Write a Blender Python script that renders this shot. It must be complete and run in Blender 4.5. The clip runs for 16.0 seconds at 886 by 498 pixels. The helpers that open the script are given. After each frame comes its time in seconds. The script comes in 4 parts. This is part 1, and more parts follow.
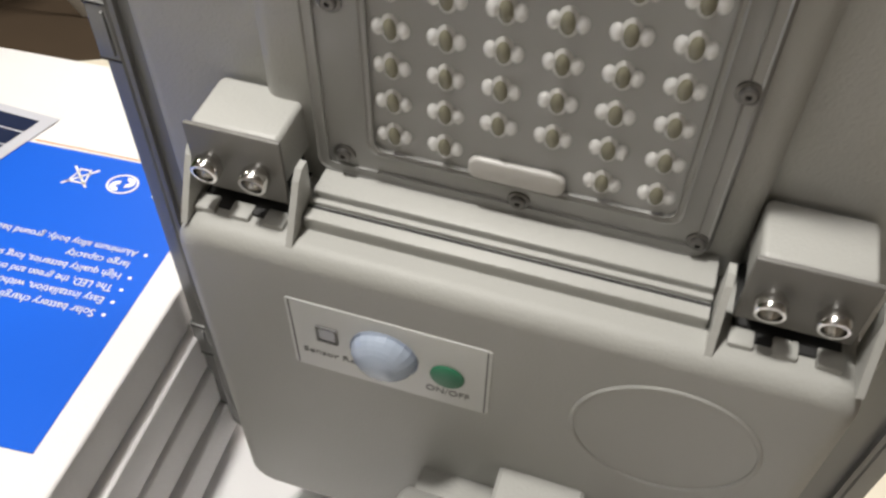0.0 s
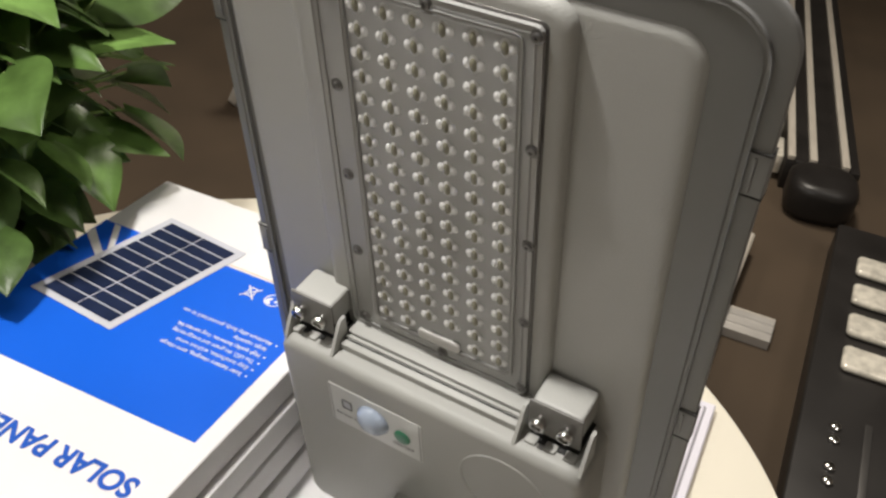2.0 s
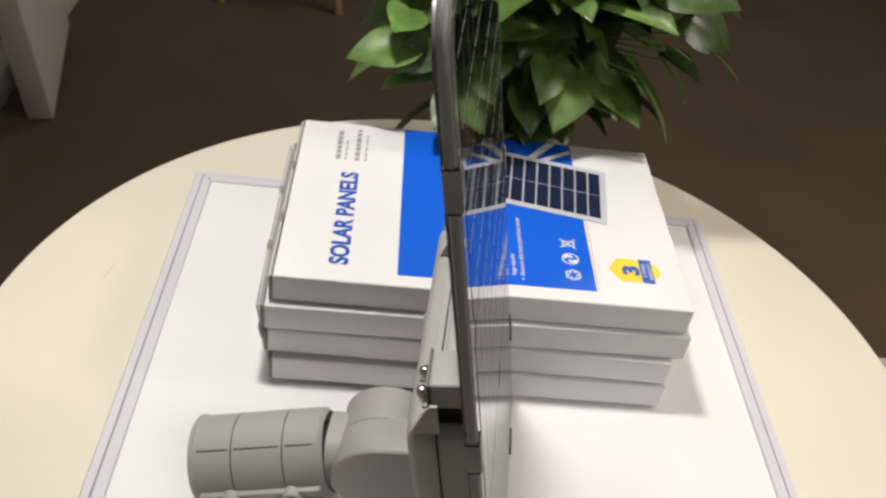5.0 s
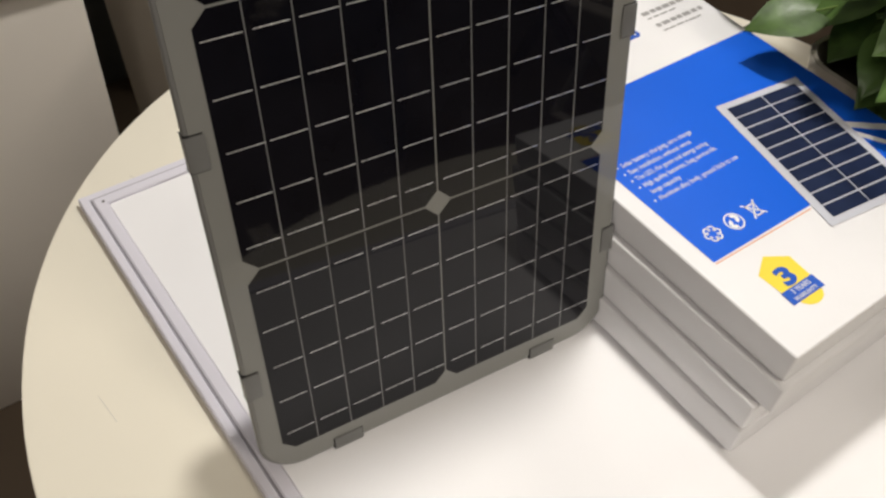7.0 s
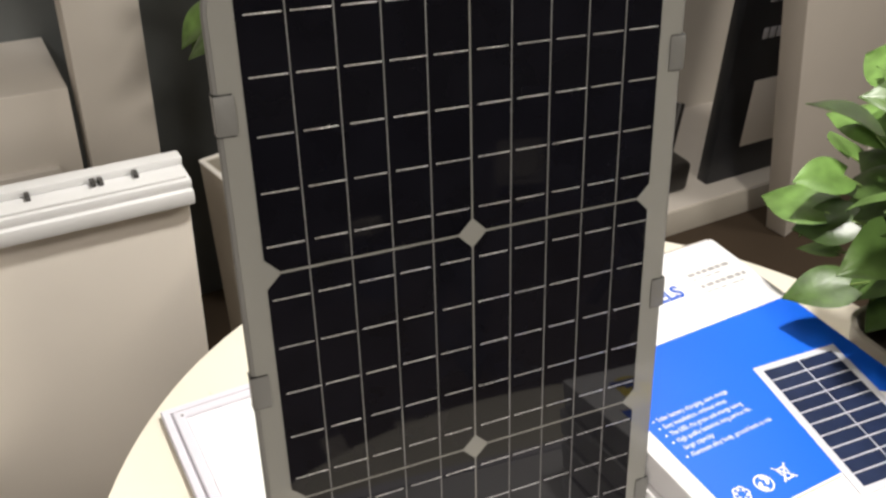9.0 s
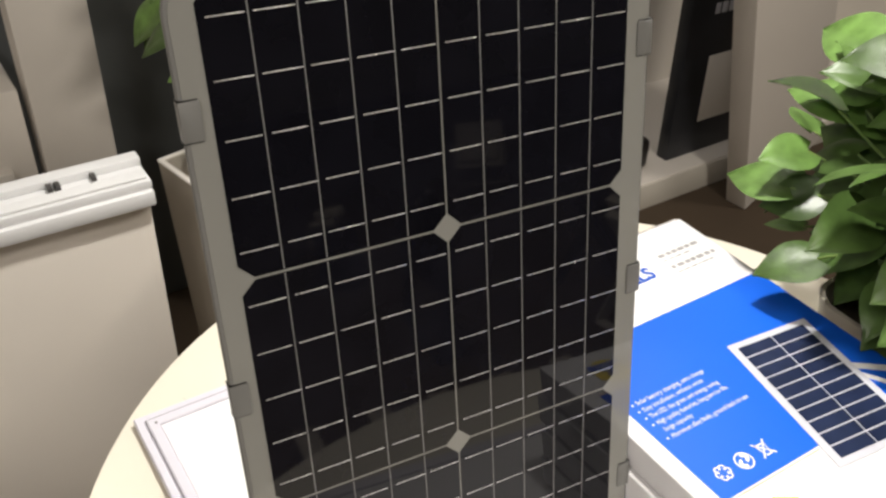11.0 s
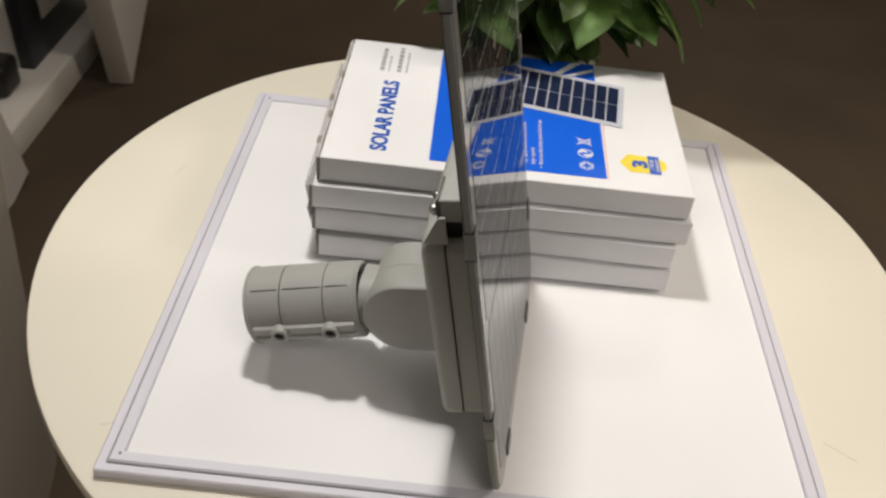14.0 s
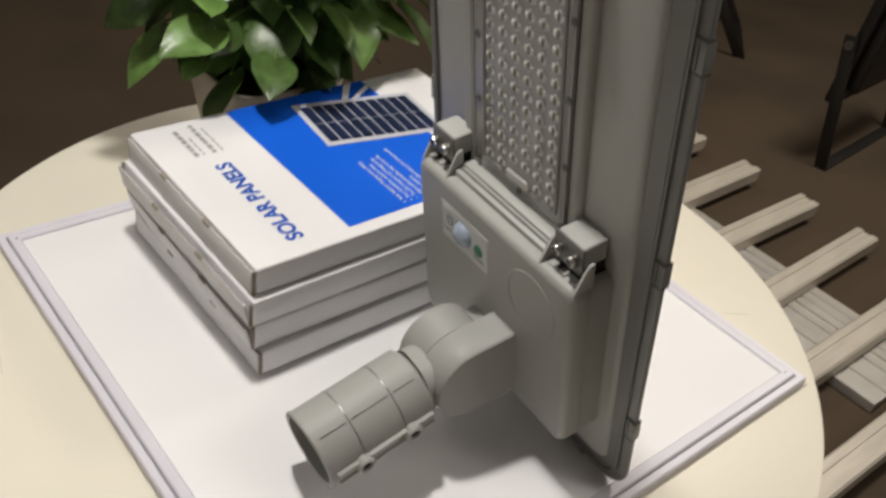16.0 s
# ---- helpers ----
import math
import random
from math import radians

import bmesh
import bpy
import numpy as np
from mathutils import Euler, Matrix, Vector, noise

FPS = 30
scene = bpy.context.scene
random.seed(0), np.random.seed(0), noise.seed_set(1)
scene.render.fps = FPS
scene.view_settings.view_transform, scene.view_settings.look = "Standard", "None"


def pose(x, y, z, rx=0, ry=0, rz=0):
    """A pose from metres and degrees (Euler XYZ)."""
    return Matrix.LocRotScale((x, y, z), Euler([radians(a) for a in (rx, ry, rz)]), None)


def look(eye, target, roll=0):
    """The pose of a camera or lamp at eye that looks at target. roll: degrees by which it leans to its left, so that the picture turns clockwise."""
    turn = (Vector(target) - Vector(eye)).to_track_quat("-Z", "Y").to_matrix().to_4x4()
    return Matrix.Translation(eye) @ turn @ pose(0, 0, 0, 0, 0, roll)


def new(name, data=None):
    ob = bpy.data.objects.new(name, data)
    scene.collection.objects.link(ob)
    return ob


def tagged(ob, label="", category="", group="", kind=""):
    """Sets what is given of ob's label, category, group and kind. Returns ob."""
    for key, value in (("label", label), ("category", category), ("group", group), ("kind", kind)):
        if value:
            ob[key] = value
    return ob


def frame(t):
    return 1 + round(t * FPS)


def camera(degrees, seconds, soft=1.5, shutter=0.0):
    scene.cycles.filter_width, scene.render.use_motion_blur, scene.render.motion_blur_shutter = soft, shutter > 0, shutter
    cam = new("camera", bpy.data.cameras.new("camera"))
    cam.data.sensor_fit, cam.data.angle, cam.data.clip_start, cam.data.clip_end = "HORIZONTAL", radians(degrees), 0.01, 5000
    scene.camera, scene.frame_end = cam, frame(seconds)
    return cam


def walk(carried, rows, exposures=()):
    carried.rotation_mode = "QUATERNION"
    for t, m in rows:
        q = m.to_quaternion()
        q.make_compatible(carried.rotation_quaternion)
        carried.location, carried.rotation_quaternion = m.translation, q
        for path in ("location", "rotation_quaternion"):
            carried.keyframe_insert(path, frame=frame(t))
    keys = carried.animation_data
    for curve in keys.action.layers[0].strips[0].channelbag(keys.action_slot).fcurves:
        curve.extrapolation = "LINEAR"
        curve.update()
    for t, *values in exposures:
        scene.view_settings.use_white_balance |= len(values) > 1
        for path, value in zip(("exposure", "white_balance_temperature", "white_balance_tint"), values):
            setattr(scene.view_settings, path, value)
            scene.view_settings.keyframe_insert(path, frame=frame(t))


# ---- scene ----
cam = camera(51.86, 16.0, soft=2.5, shutter=0.2)
ROWS = [
    (0.0, -0.2446, -0.1474, 1.1588, 49.848, -4.827, -78.602),
    (0.5, -0.2497, -0.1737, 1.1999, 49.551, -5.366, -75.841),
    (1.0, -0.2769, -0.1782, 1.2357, 50.488, -7.303, -74.953),
    (1.5, -0.3480, -0.2275, 1.2929, 52.278, -6.104, -68.409),
    (2.0, -0.4094, -0.2877, 1.3518, 55.544, -5.059, -64.569),
    (2.5, -0.4349, -0.3127, 1.3894, 56.231, -4.897, -63.238),
    (3.0, -0.4645, -0.3539, 1.4130, 57.147, -5.759, -57.753),
    (3.5, -0.4592, -0.4447, 1.4140, 57.102, -7.669, -45.139),
    (4.0, -0.3649, -0.4538, 1.4065, 55.714, -6.037, -36.721),
    (4.5, -0.2321, -0.4758, 1.3876, 53.285, -3.970, -20.548),
    (5.0, -0.0936, -0.5821, 1.3970, 50.752, -6.780, -0.203),
    (7.3, 0.3393, -0.3908, 1.3378, 42.734, -2.226, 57.089),
    (7.5, 0.3489, -0.3915, 1.3418, 44.946, -2.175, 58.157),
    (8.0, 0.3517, -0.3910, 1.3703, 48.893, -2.045, 59.539),
    (8.5, 0.3527, -0.3943, 1.3857, 51.945, -2.209, 60.360),
    (9.0, 0.3530, -0.3971, 1.4018, 54.796, -2.813, 60.450),
    (9.2, 0.3556, -0.3987, 1.4080, 55.819, -2.867, 60.504),
    (11.3, 0.3381, -0.3997, 1.4009, 52.964, -1.847, 55.721),
    (11.5, 0.3365, -0.4023, 1.3972, 52.148, -1.664, 54.648),
    (12.0, 0.3249, -0.4199, 1.3844, 50.413, -1.294, 49.250),
    (12.5, 0.2505, -0.4644, 1.3756, 50.619, -2.044, 37.266),
    (13.0, 0.0576, -0.5621, 1.3651, 50.034, -3.411, 17.240),
    (13.5, 0.0118, -0.6814, 1.3815, 50.060, -4.319, 12.554),
    (14.0, -0.0529, -0.7322, 1.3818, 50.435, -5.094, 3.651),
    (14.5, -0.2129, -0.7115, 1.3715, 49.006, -4.082, -10.514),
    (15.0, -0.2390, -0.7425, 1.3650, 48.637, -3.024, -10.453),
    (15.5, -0.3316, -0.6279, 1.3626, 48.236, -4.592, -23.342),
    (15.8, -0.4477, -0.5558, 1.3528, 50.757, -5.727, -35.145),
    (16.0, -0.4879, -0.5317, 1.3780, 53.063, -7.787, -38.998),
]
EXPOSURES = [(0.0, 0.12), (2.5, 0.07), (4.0, 0.0), (5.0, -0.15), (7.3, -0.2), (8.0, 0.08), (9.0, 0.58), (11.4, 0.45), (12.5, 0.1), (13.0, -0.08), (13.5, -0.15), (14.5, -0.33), (15.5, -0.36), (16.0, -0.28)]
walk(cam, [(t, pose(x, y, z, rx, ry, rz)) for t, x, y, z, rx, ry, rz in ROWS], EXPOSURES)

# ---- world and light ----
world = bpy.data.worlds.new("room_world")
scene.world = world
world.use_nodes = True
world.node_tree.nodes["Background"].inputs[0].default_value = (0.9, 0.95, 1.0, 1)
world.node_tree.nodes["Background"].inputs[1].default_value = 0.02


def lamp(name, kind, m, energy, size, colour):
    data = bpy.data.lights.new(name, kind)
    data.energy, data.color = energy, colour
    if kind == "AREA":
        data.shape, data.size = "DISK", size
    else:
        data.shadow_soft_size = size
    ob = new(name, data)
    ob.matrix_world = m
    return ob


SPOT = (-0.22, 0.14, 1.98)
spot = lamp("table_spot_light", "SPOT", look(SPOT, (0.05, 0.02, 0.76)), 47, 0.05, (1.0, 0.96, 0.90))
spot.data.spot_size, spot.data.spot_blend = radians(94), 0.6
# unseen fills, added under the ceiling to brighten what the spot leaves dark
lamp("ceiling_fill_south", "AREA", look((0.75, -1.5, 2.66), (0.75, -1.5, 0)), 15, 0.9, (1.0, 0.93, 0.85))
lamp("ceiling_fill_west", "AREA", look((-0.9, 0.75, 2.66), (-0.9, 0.75, 0)), 5.5, 0.6, (1.0, 0.95, 0.9))
lamp("ceiling_fill_east", "AREA", look((2.25, 0.25, 2.66), (2.25, 0.25, 0)), 46, 0.6, (1.0, 0.91, 0.79))
lamp("ceiling_fill_north", "AREA", look((0.6, 2.2, 2.66), (0.6, 2.2, 0)), 18, 0.6, (1.0, 0.91, 0.8))

# ---- materials ----


def mat(name, colour, rough=0.5, metal=0.0, vary=0.06, scale=8.0, fine=0.0, fine_scale=300.0, rough_vary=0.08, coat=0.0,
        transmission=0.0, island=0.0, piece=0.0, detail=4.0, ior=1.45, stretch=(1, 1, 1)):
    m = bpy.data.materials.new(name)
    m.use_nodes = True
    nt = m.node_tree
    n, l = nt.nodes, nt.links
    b = n["Principled BSDF"]
    b.inputs["Base Color"].default_value = (*colour, 1)
    b.inputs["Roughness"].default_value = rough
    b.inputs["Metallic"].default_value = metal
    b.inputs["IOR"].default_value = ior
    b.inputs["Coat Weight"].default_value = coat
    b.inputs["Coat Roughness"].default_value = 0.03
    b.inputs["Coat IOR"].default_value = 1.31
    b.inputs["Transmission Weight"].default_value = transmission
    co = n.new("ShaderNodeTexCoord")
    mp = n.new("ShaderNodeMapping")
    mp.inputs["Scale"].default_value = stretch
    l.new(co.outputs["Object"], mp.inputs["Vector"])
    tex = n.new("ShaderNodeTexNoise")
    tex.inputs["Scale"].default_value = scale
    tex.inputs["Detail"].default_value = detail
    l.new(mp.outputs["Vector"], tex.inputs["Vector"])
    hsv = n.new("ShaderNodeHueSaturation")
    hsv.inputs["Color"].default_value = (*colour, 1)
    rng = n.new("ShaderNodeMapRange")
    rng.inputs["From Min"].default_value, rng.inputs["From Max"].default_value = 0.3, 0.7
    rng.inputs["To Min"].default_value, rng.inputs["To Max"].default_value = 1 - vary, 1 + vary
    l.new(tex.outputs["Fac"], rng.inputs["Value"])
    value = rng.outputs["Result"]
    if piece or island:
        src = n.new("ShaderNodeObjectInfo").outputs["Random"] if piece else n.new("ShaderNodeNewGeometry").outputs["Random Per Island"]
        r2 = n.new("ShaderNodeMapRange")
        amount = piece or island
        r2.inputs["To Min"].default_value, r2.inputs["To Max"].default_value = 1 - amount, 1 + amount
        l.new(src, r2.inputs["Value"])
        mul = n.new("ShaderNodeMath")
        mul.operation = "MULTIPLY"
        l.new(value, mul.inputs[0])
        l.new(r2.outputs["Result"], mul.inputs[1])
        value = mul.outputs[0]
    l.new(value, hsv.inputs["Value"])
    l.new(hsv.outputs["Color"], b.inputs["Base Color"])
    rr = n.new("ShaderNodeMapRange")
    rr.inputs["To Min"].default_value, rr.inputs["To Max"].default_value = max(rough - rough_vary, 0.01), min(rough + rough_vary, 1)
    l.new(tex.outputs["Fac"], rr.inputs["Value"])
    l.new(rr.outputs["Result"], b.inputs["Roughness"])
    if fine:
        t2 = n.new("ShaderNodeTexNoise")
        t2.inputs["Scale"].default_value = fine_scale
        t2.inputs["Detail"].default_value = 3
        l.new(mp.outputs["Vector"], t2.inputs["Vector"])
        bump = n.new("ShaderNodeBump")
        bump.inputs["Strength"].default_value = fine
        bump.inputs["Distance"].default_value = 0.001
        l.new(t2.outputs["Fac"], bump.inputs["Height"])
        l.new(bump.outputs["Normal"], b.inputs["Normal"])
    return m


GREY = mat("light_grey_powder_coat", (0.43, 0.43, 0.41), 0.42, vary=0.03, fine=0.25, fine_scale=900)
GREY2 = mat("grey_moulded_plastic", (0.385, 0.385, 0.365), 0.5, vary=0.03, fine=0.2, fine_scale=900)
RIM = mat("grey_frame_metal", (0.22, 0.22, 0.215), 0.40, 0.1, vary=0.04)
STEEL = mat("chrome_steel", (0.75, 0.74, 0.72), 0.16, 1.0, vary=0.05, scale=60)
DARKSTEEL = mat("dark_steel", (0.16, 0.155, 0.15), 0.38, 0.8)
ALU = mat("brushed_aluminium", (0.72, 0.70, 0.66), 0.34, 0.9, vary=0.08, scale=14, stretch=(1, 20, 1))
ALUDULL = mat("dull_anodised_aluminium", (0.55, 0.53, 0.50), 0.5, 0.6, vary=0.08, scale=14)
CLAMPGREY = mat("dark_grey_clamp_plate", (0.20, 0.195, 0.185), 0.55, 0.2)
BLACK = mat("black_parts_and_gap_shade", (0.02, 0.02, 0.02), 0.7)
CELL = mat("black_solar_cell", (0.006, 0.006, 0.009), 0.3, vary=0.2, scale=25, coat=1.0, ior=1.01, piece=0.15)
BACKSHEET = mat("grey_white_backsheet", (0.26, 0.26, 0.245), 0.5, vary=0.03, coat=1.0, ior=1.01)
RIBBON = mat("silver_cell_ribbon", (0.82, 0.82, 0.81), 0.30, 0.75, vary=0.4, scale=220, coat=1.0, ior=1.01, fine=1.0, fine_scale=700)
GRIDLINE = mat("grey_cell_gap", (0.21, 0.21, 0.21), 0.5, vary=0.1, coat=1.0, ior=1.01)
CLEARCOVER = mat("hazy_clear_polycarbonate", (0.62, 0.62, 0.61), 0.2, vary=0.02, transmission=0.5, ior=1.3)
LENS = mat("whitish_lens_glint", (0.86, 0.86, 0.85), 0.05, vary=0.02, transmission=0.35, ior=1.49)
PCB = mat("pale_circuit_board", (0.46, 0.45, 0.44), 0.5, vary=0.05)
CODEPLATE = mat("pale_code_plate", (0.56, 0.55, 0.53), 0.35, vary=0.05)
LENSRIM = mat("grey_translucent_rim", (0.36, 0.36, 0.35), 0.22, vary=0.03)
CHIP = mat("olive_led_chip", (0.22, 0.21, 0.155), 0.10)
STICKER = mat("white_sticker", (0.62, 0.63, 0.62), 0.4, vary=0.02)
INK = mat("grey_print", (0.17, 0.17, 0.17), 0.5)
PALEINK = mat("pale_grey_print", (0.36, 0.35, 0.35), 0.5)
GREEN = mat("green_button", (0.03, 0.17, 0.09), 0.45)
DOME = mat("milky_blue_dome", (0.52, 0.60, 0.74), 0.14, vary=0.03, transmission=0.3)
CARD = mat("white_card", (0.80, 0.79, 0.80), 0.6, vary=0.03, scale=10, fine=0.15, fine_scale=400)
CARDEDGE = mat("brown_grey_card_edge", (0.30, 0.26, 0.22), 0.8)
BLUE = mat("blue_print", (0.006, 0.115, 0.70), 0.4, vary=0.04)
DEEPBLUE = mat("deep_blue_print", (0.02, 0.10, 0.50), 0.4)
WHITEINK = mat("white_print", (0.82, 0.82, 0.83), 0.5)
ORANGE = mat("orange_print", (0.75, 0.32, 0.12), 0.5)
YELLOW = mat("yellow_print", (0.85, 0.66, 0.06), 0.45)
NAVY = mat("dark_navy_print", (0.012, 0.02, 0.055), 0.35, vary=0.2, scale=40)
SILVERINK = mat("silver_grey_print", (0.55, 0.56, 0.62), 0.45)
TABLETOP = mat("cream_laminate", (0.83, 0.78, 0.66), 0.38, vary=0.025, scale=4)
PANELFRAME = mat("white_panel_frame", (0.70, 0.68, 0.75), 0.4, vary=0.02)
DIFFUSER = mat("white_opal_diffuser", (0.90, 0.89, 0.90), 0.5, vary=0.01)
LEAF = mat("glossy_green_leaf", (0.092, 0.165, 0.040), 0.36, vary=0.40, scale=30, piece=0.50, fine=0.3, fine_scale=120)
LEAFPALE = mat("pale_young_leaf", (0.26, 0.38, 0.10), 0.35, vary=0.2, scale=30, piece=0.2)
LEAFYELLOW = mat("yellow_dying_leaf", (0.55, 0.33, 0.03), 0.45, vary=0.2, scale=30)
STEM = mat("green_stem", (0.16, 0.24, 0.06), 0.5)
POT = mat("beige_ceramic", (0.52, 0.47, 0.40), 0.4, vary=0.06)
SOIL = mat("dark_soil", (0.03, 0.022, 0.016), 0.95, vary=0.5, scale=60, fine=1.0, fine_scale=120)
CARPET = mat("brown_carpet", (0.074, 0.052, 0.033), 0.95, vary=0.16, scale=3.0, fine=1.0, fine_scale=500, detail=8)
WALLPAINT = mat("warm_white_wall_paint", (0.80, 0.76, 0.70), 0.7, vary=0.03, scale=2)
WHITEBOARD = mat("white_laminate_board", (0.78, 0.74, 0.69), 0.5, vary=0.03, scale=3)
PARTITION = mat("pale_grey_partition_fabric", (0.84, 0.78, 0.70), 0.75, vary=0.04, scale=3)
RAILPAINT = mat("white_rail_paint", (0.86, 0.86, 0.86), 0.35, vary=0.02)
SLATE = mat("slate_grey_board", (0.15, 0.165, 0.17), 0.45, vary=0.08)
BLACKPAINT = mat("black_painted_metal", (0.018, 0.016, 0.015), 0.4, vary=0.2)
OFFWHITE = mat("offwhite_painted_metal", (0.62, 0.59, 0.53), 0.45, vary=0.04)
POSTERBLACK = mat("dark_poster_print", (0.022, 0.024, 0.03), 0.4, vary=0.4, scale=6)
BLUEBOARD = mat("blue_board", (0.02, 0.05, 0.20), 0.5)
CEILPAINT = mat("ceiling_paint", (0.75, 0.74, 0.72), 0.8)
PLANTER = mat("grey_beige_planter", (0.42, 0.38, 0.32), 0.5, vary=0.04)

# ---- mesh helpers ----


def mesh_object(name, verts, faces, material, smooth=False):
    me = bpy.data.meshes.new(name)
    me.from_pydata([tuple(v) for v in verts], [], faces)
    me.update()
    me.materials.append(material)
    if smooth:
        me.polygons.foreach_set("use_smooth", [True] * len(me.polygons))
        me.set_sharp_from_angle(angle=radians(40))
    return new(name, me)


def put(ob, parent=None, label="", at=None):
    if parent:
        ob.parent = parent
    if at is not None:
        ob.matrix_basis = at
    if label:
        ob["label"] = label
    return ob


def thing(name, label, category, m=None, group="", kind=""):
    ob = new(name)
    ob.empty_display_size = 0.05
    if m is not None:
        ob.matrix_world = m
    return tagged(ob, label, category, group, kind)


def rring(cx, cy, w, h, r, z, seg=6):
    r = max(min(r, w / 2, h / 2), 1e-5)
    pts = []
    for k, (sx, sy) in enumerate(((1, 1), (-1, 1), (-1, -1), (1, -1))):
        for i in range(seg + 1):
            a = radians(90 * k + 90 * i / seg)
            pts.append((cx + sx * (w / 2 - r) + r * math.cos(a), cy + sy * (h / 2 - r) + r * math.sin(a), z))
    return pts


def loft(rings, cap0=True, cap1=True):
    n = len(rings[0])
    verts = [p for ring in rings for p in ring]
    faces = []
    for k in range(len(rings) - 1):
        for i in range(n):
            j = (i + 1) % n
            faces.append((k * n + i, k * n + j, (k + 1) * n + j, (k + 1) * n + i))
    if cap0:
        faces.append(tuple(reversed(range(n))))
    if cap1:
        faces.append(tuple(range((len(rings) - 1) * n, len(rings) * n)))
    return verts, faces


def join(*pieces):
    verts, faces = [], []
    for v, f in pieces:
        o = len(verts)
        verts += list(v)
        faces += [tuple(i + o for i in face) for face in f]
    return verts, faces


def moved(piece, m):
    return [tuple(m @ Vector(v)) for v in piece[0]], piece[1]


def slab(x0, x1, y0, y1, z0, z1, r=0.004, bevel=0.001, seg=5, steps=3, both=True):
    """A rounded rectangle in x and y, from z0 up (or down) to z1, with rounded rims."""
    cx, cy, w, h = (x0 + x1) / 2, (y0 + y1) / 2, x1 - x0, y1 - y0
    s = 1 if z1 > z0 else -1
    rings = []
    if both:
        for i in range(steps + 1):
            a = radians(90 * i / steps)
            d = bevel * (1 - math.sin(a))
            rings.append(rring(cx, cy, w - 2 * d, h - 2 * d, r - d * 0.5, z0 + s * bevel * (1 - math.cos(a)), seg))
    else:
        rings.append(rring(cx, cy, w, h, r, z0, seg))
    for i in range(steps + 1):
        a = radians(90 * i / steps)
        d = bevel * (1 - math.cos(a))
        rings.append(rring(cx, cy, w - 2 * d, h - 2 * d, r - d * 0.5, z1 - s * bevel * (1 - math.sin(a)), seg))
    if s < 0:
        rings = rings[::-1]
    return loft(rings)


def box(x0, x1, y0, y1, z0, z1, bevel=0.001):
    return slab(x0, x1, y0, y1, z0, z1, r=max(bevel, 0.0002), bevel=bevel, seg=2, steps=2)


def frame_ring(x0, x1, y0, y1, wide, z0, z1, r=0.002, rin=0.001, seg=3):
    """A flat picture-frame of one width with a raised inner and outer wall."""
    cx, cy, w, h = (x0 + x1) / 2, (y0 + y1) / 2, x1 - x0, y1 - y0
    e = min(0.0012, abs(z1 - z0) / 3)
    rings = [rring(cx, cy, w, h, r, z0, seg), rring(cx, cy, w, h, r, z1 - e, seg), rring(cx, cy, w - 2 * e, h - 2 * e, r, z1, seg),
             rring(cx, cy, w - 2 * wide + 2 * e, h - 2 * wide + 2 * e, rin, z1, seg), rring(cx, cy, w - 2 * wide, h - 2 * wide, rin, z1 - e, seg),
             rring(cx, cy, w - 2 * wide, h - 2 * wide, rin, z0, seg)]
    rings.append(rings[0])
    return loft(rings, False, False)


def revolve(profile, seg=32):
    """Rings of (radius, z) round the z axis."""
    rings = [[(r * math.cos(2 * math.pi * i / seg), r * math.sin(2 * math.pi * i / seg), z) for i in range(seg)] for r, z in profile]
    return loft(rings)


def pipe(p, q, r, seg=12, r2=None):
    p, q = Vector(p), Vector(q)
    m = Matrix.Translation(p) @ (q - p).to_track_quat("Z", "Y").to_matrix().to_4x4()
    return moved(revolve([(r, 0), (r if r2 is None else r2, (q - p).length)], seg), m)


def part(name, piece, material, parent, label="", smooth=True, at=None):
    return put(mesh_object(name, piece[0], piece[1], material, smooth), parent, label, at)


def writing(name, body, size, material, parent, at, spread=1.0, label="", bold=0.0):
    cu = bpy.data.curves.new(name, "FONT")
    cu.body, cu.size, cu.align_x, cu.align_y = body, size, "LEFT", "BOTTOM_BASELINE"
    cu.extrude, cu.offset = 0.0001, bold
    ob = new(name + "_source", cu)
    me = bpy.data.meshes.new_from_object(ob)
    bpy.data.objects.remove(ob)
    xs = [v.co.x for v in me.vertices] or [0]
    k = spread / max(max(xs) - min(xs), 1e-6) if spread != 1.0 else 1.0
    for v in me.vertices:
        v.co.x *= k
    me.materials.clear()
    me.materials.append(material)
    return put(new(name, me), parent, label, at)


# ---- the room ----
def structure(name, piece, material, label, smooth=False):
    ob = mesh_object(name, piece[0], piece[1], material, smooth)
    return tagged(ob, label, name.split("_")[0], kind="structure")


FLOOR = structure("floor", box(-1.75, 10, -4, 9, -0.1, 0.0), CARPET, "dark brown short-pile carpet floor of the showroom")
structure("ceiling", box(-1.75, 10, -4, 9, 2.7, 2.8), CEILPAINT, "plain white ceiling over the showroom")
structure("wall_west", box(-1.75, -1.6, -4, 9, 0, 2.7), WALLPAINT, "warm white painted wall behind the platform")
structure("wall_east", box(10, 10.15, -4, 9, 0, 2.7), WALLPAINT, "warm white painted wall on the far side")
structure("wall_south", box(-1.75, 10.15, -4.15, -4, 0, 2.7), WALLPAINT, "warm white painted wall behind the table")
structure("wall_north", box(-1.75, 10.15, 9, 9.15, 0, 2.7), WALLPAINT, "warm white painted end wall of the room")

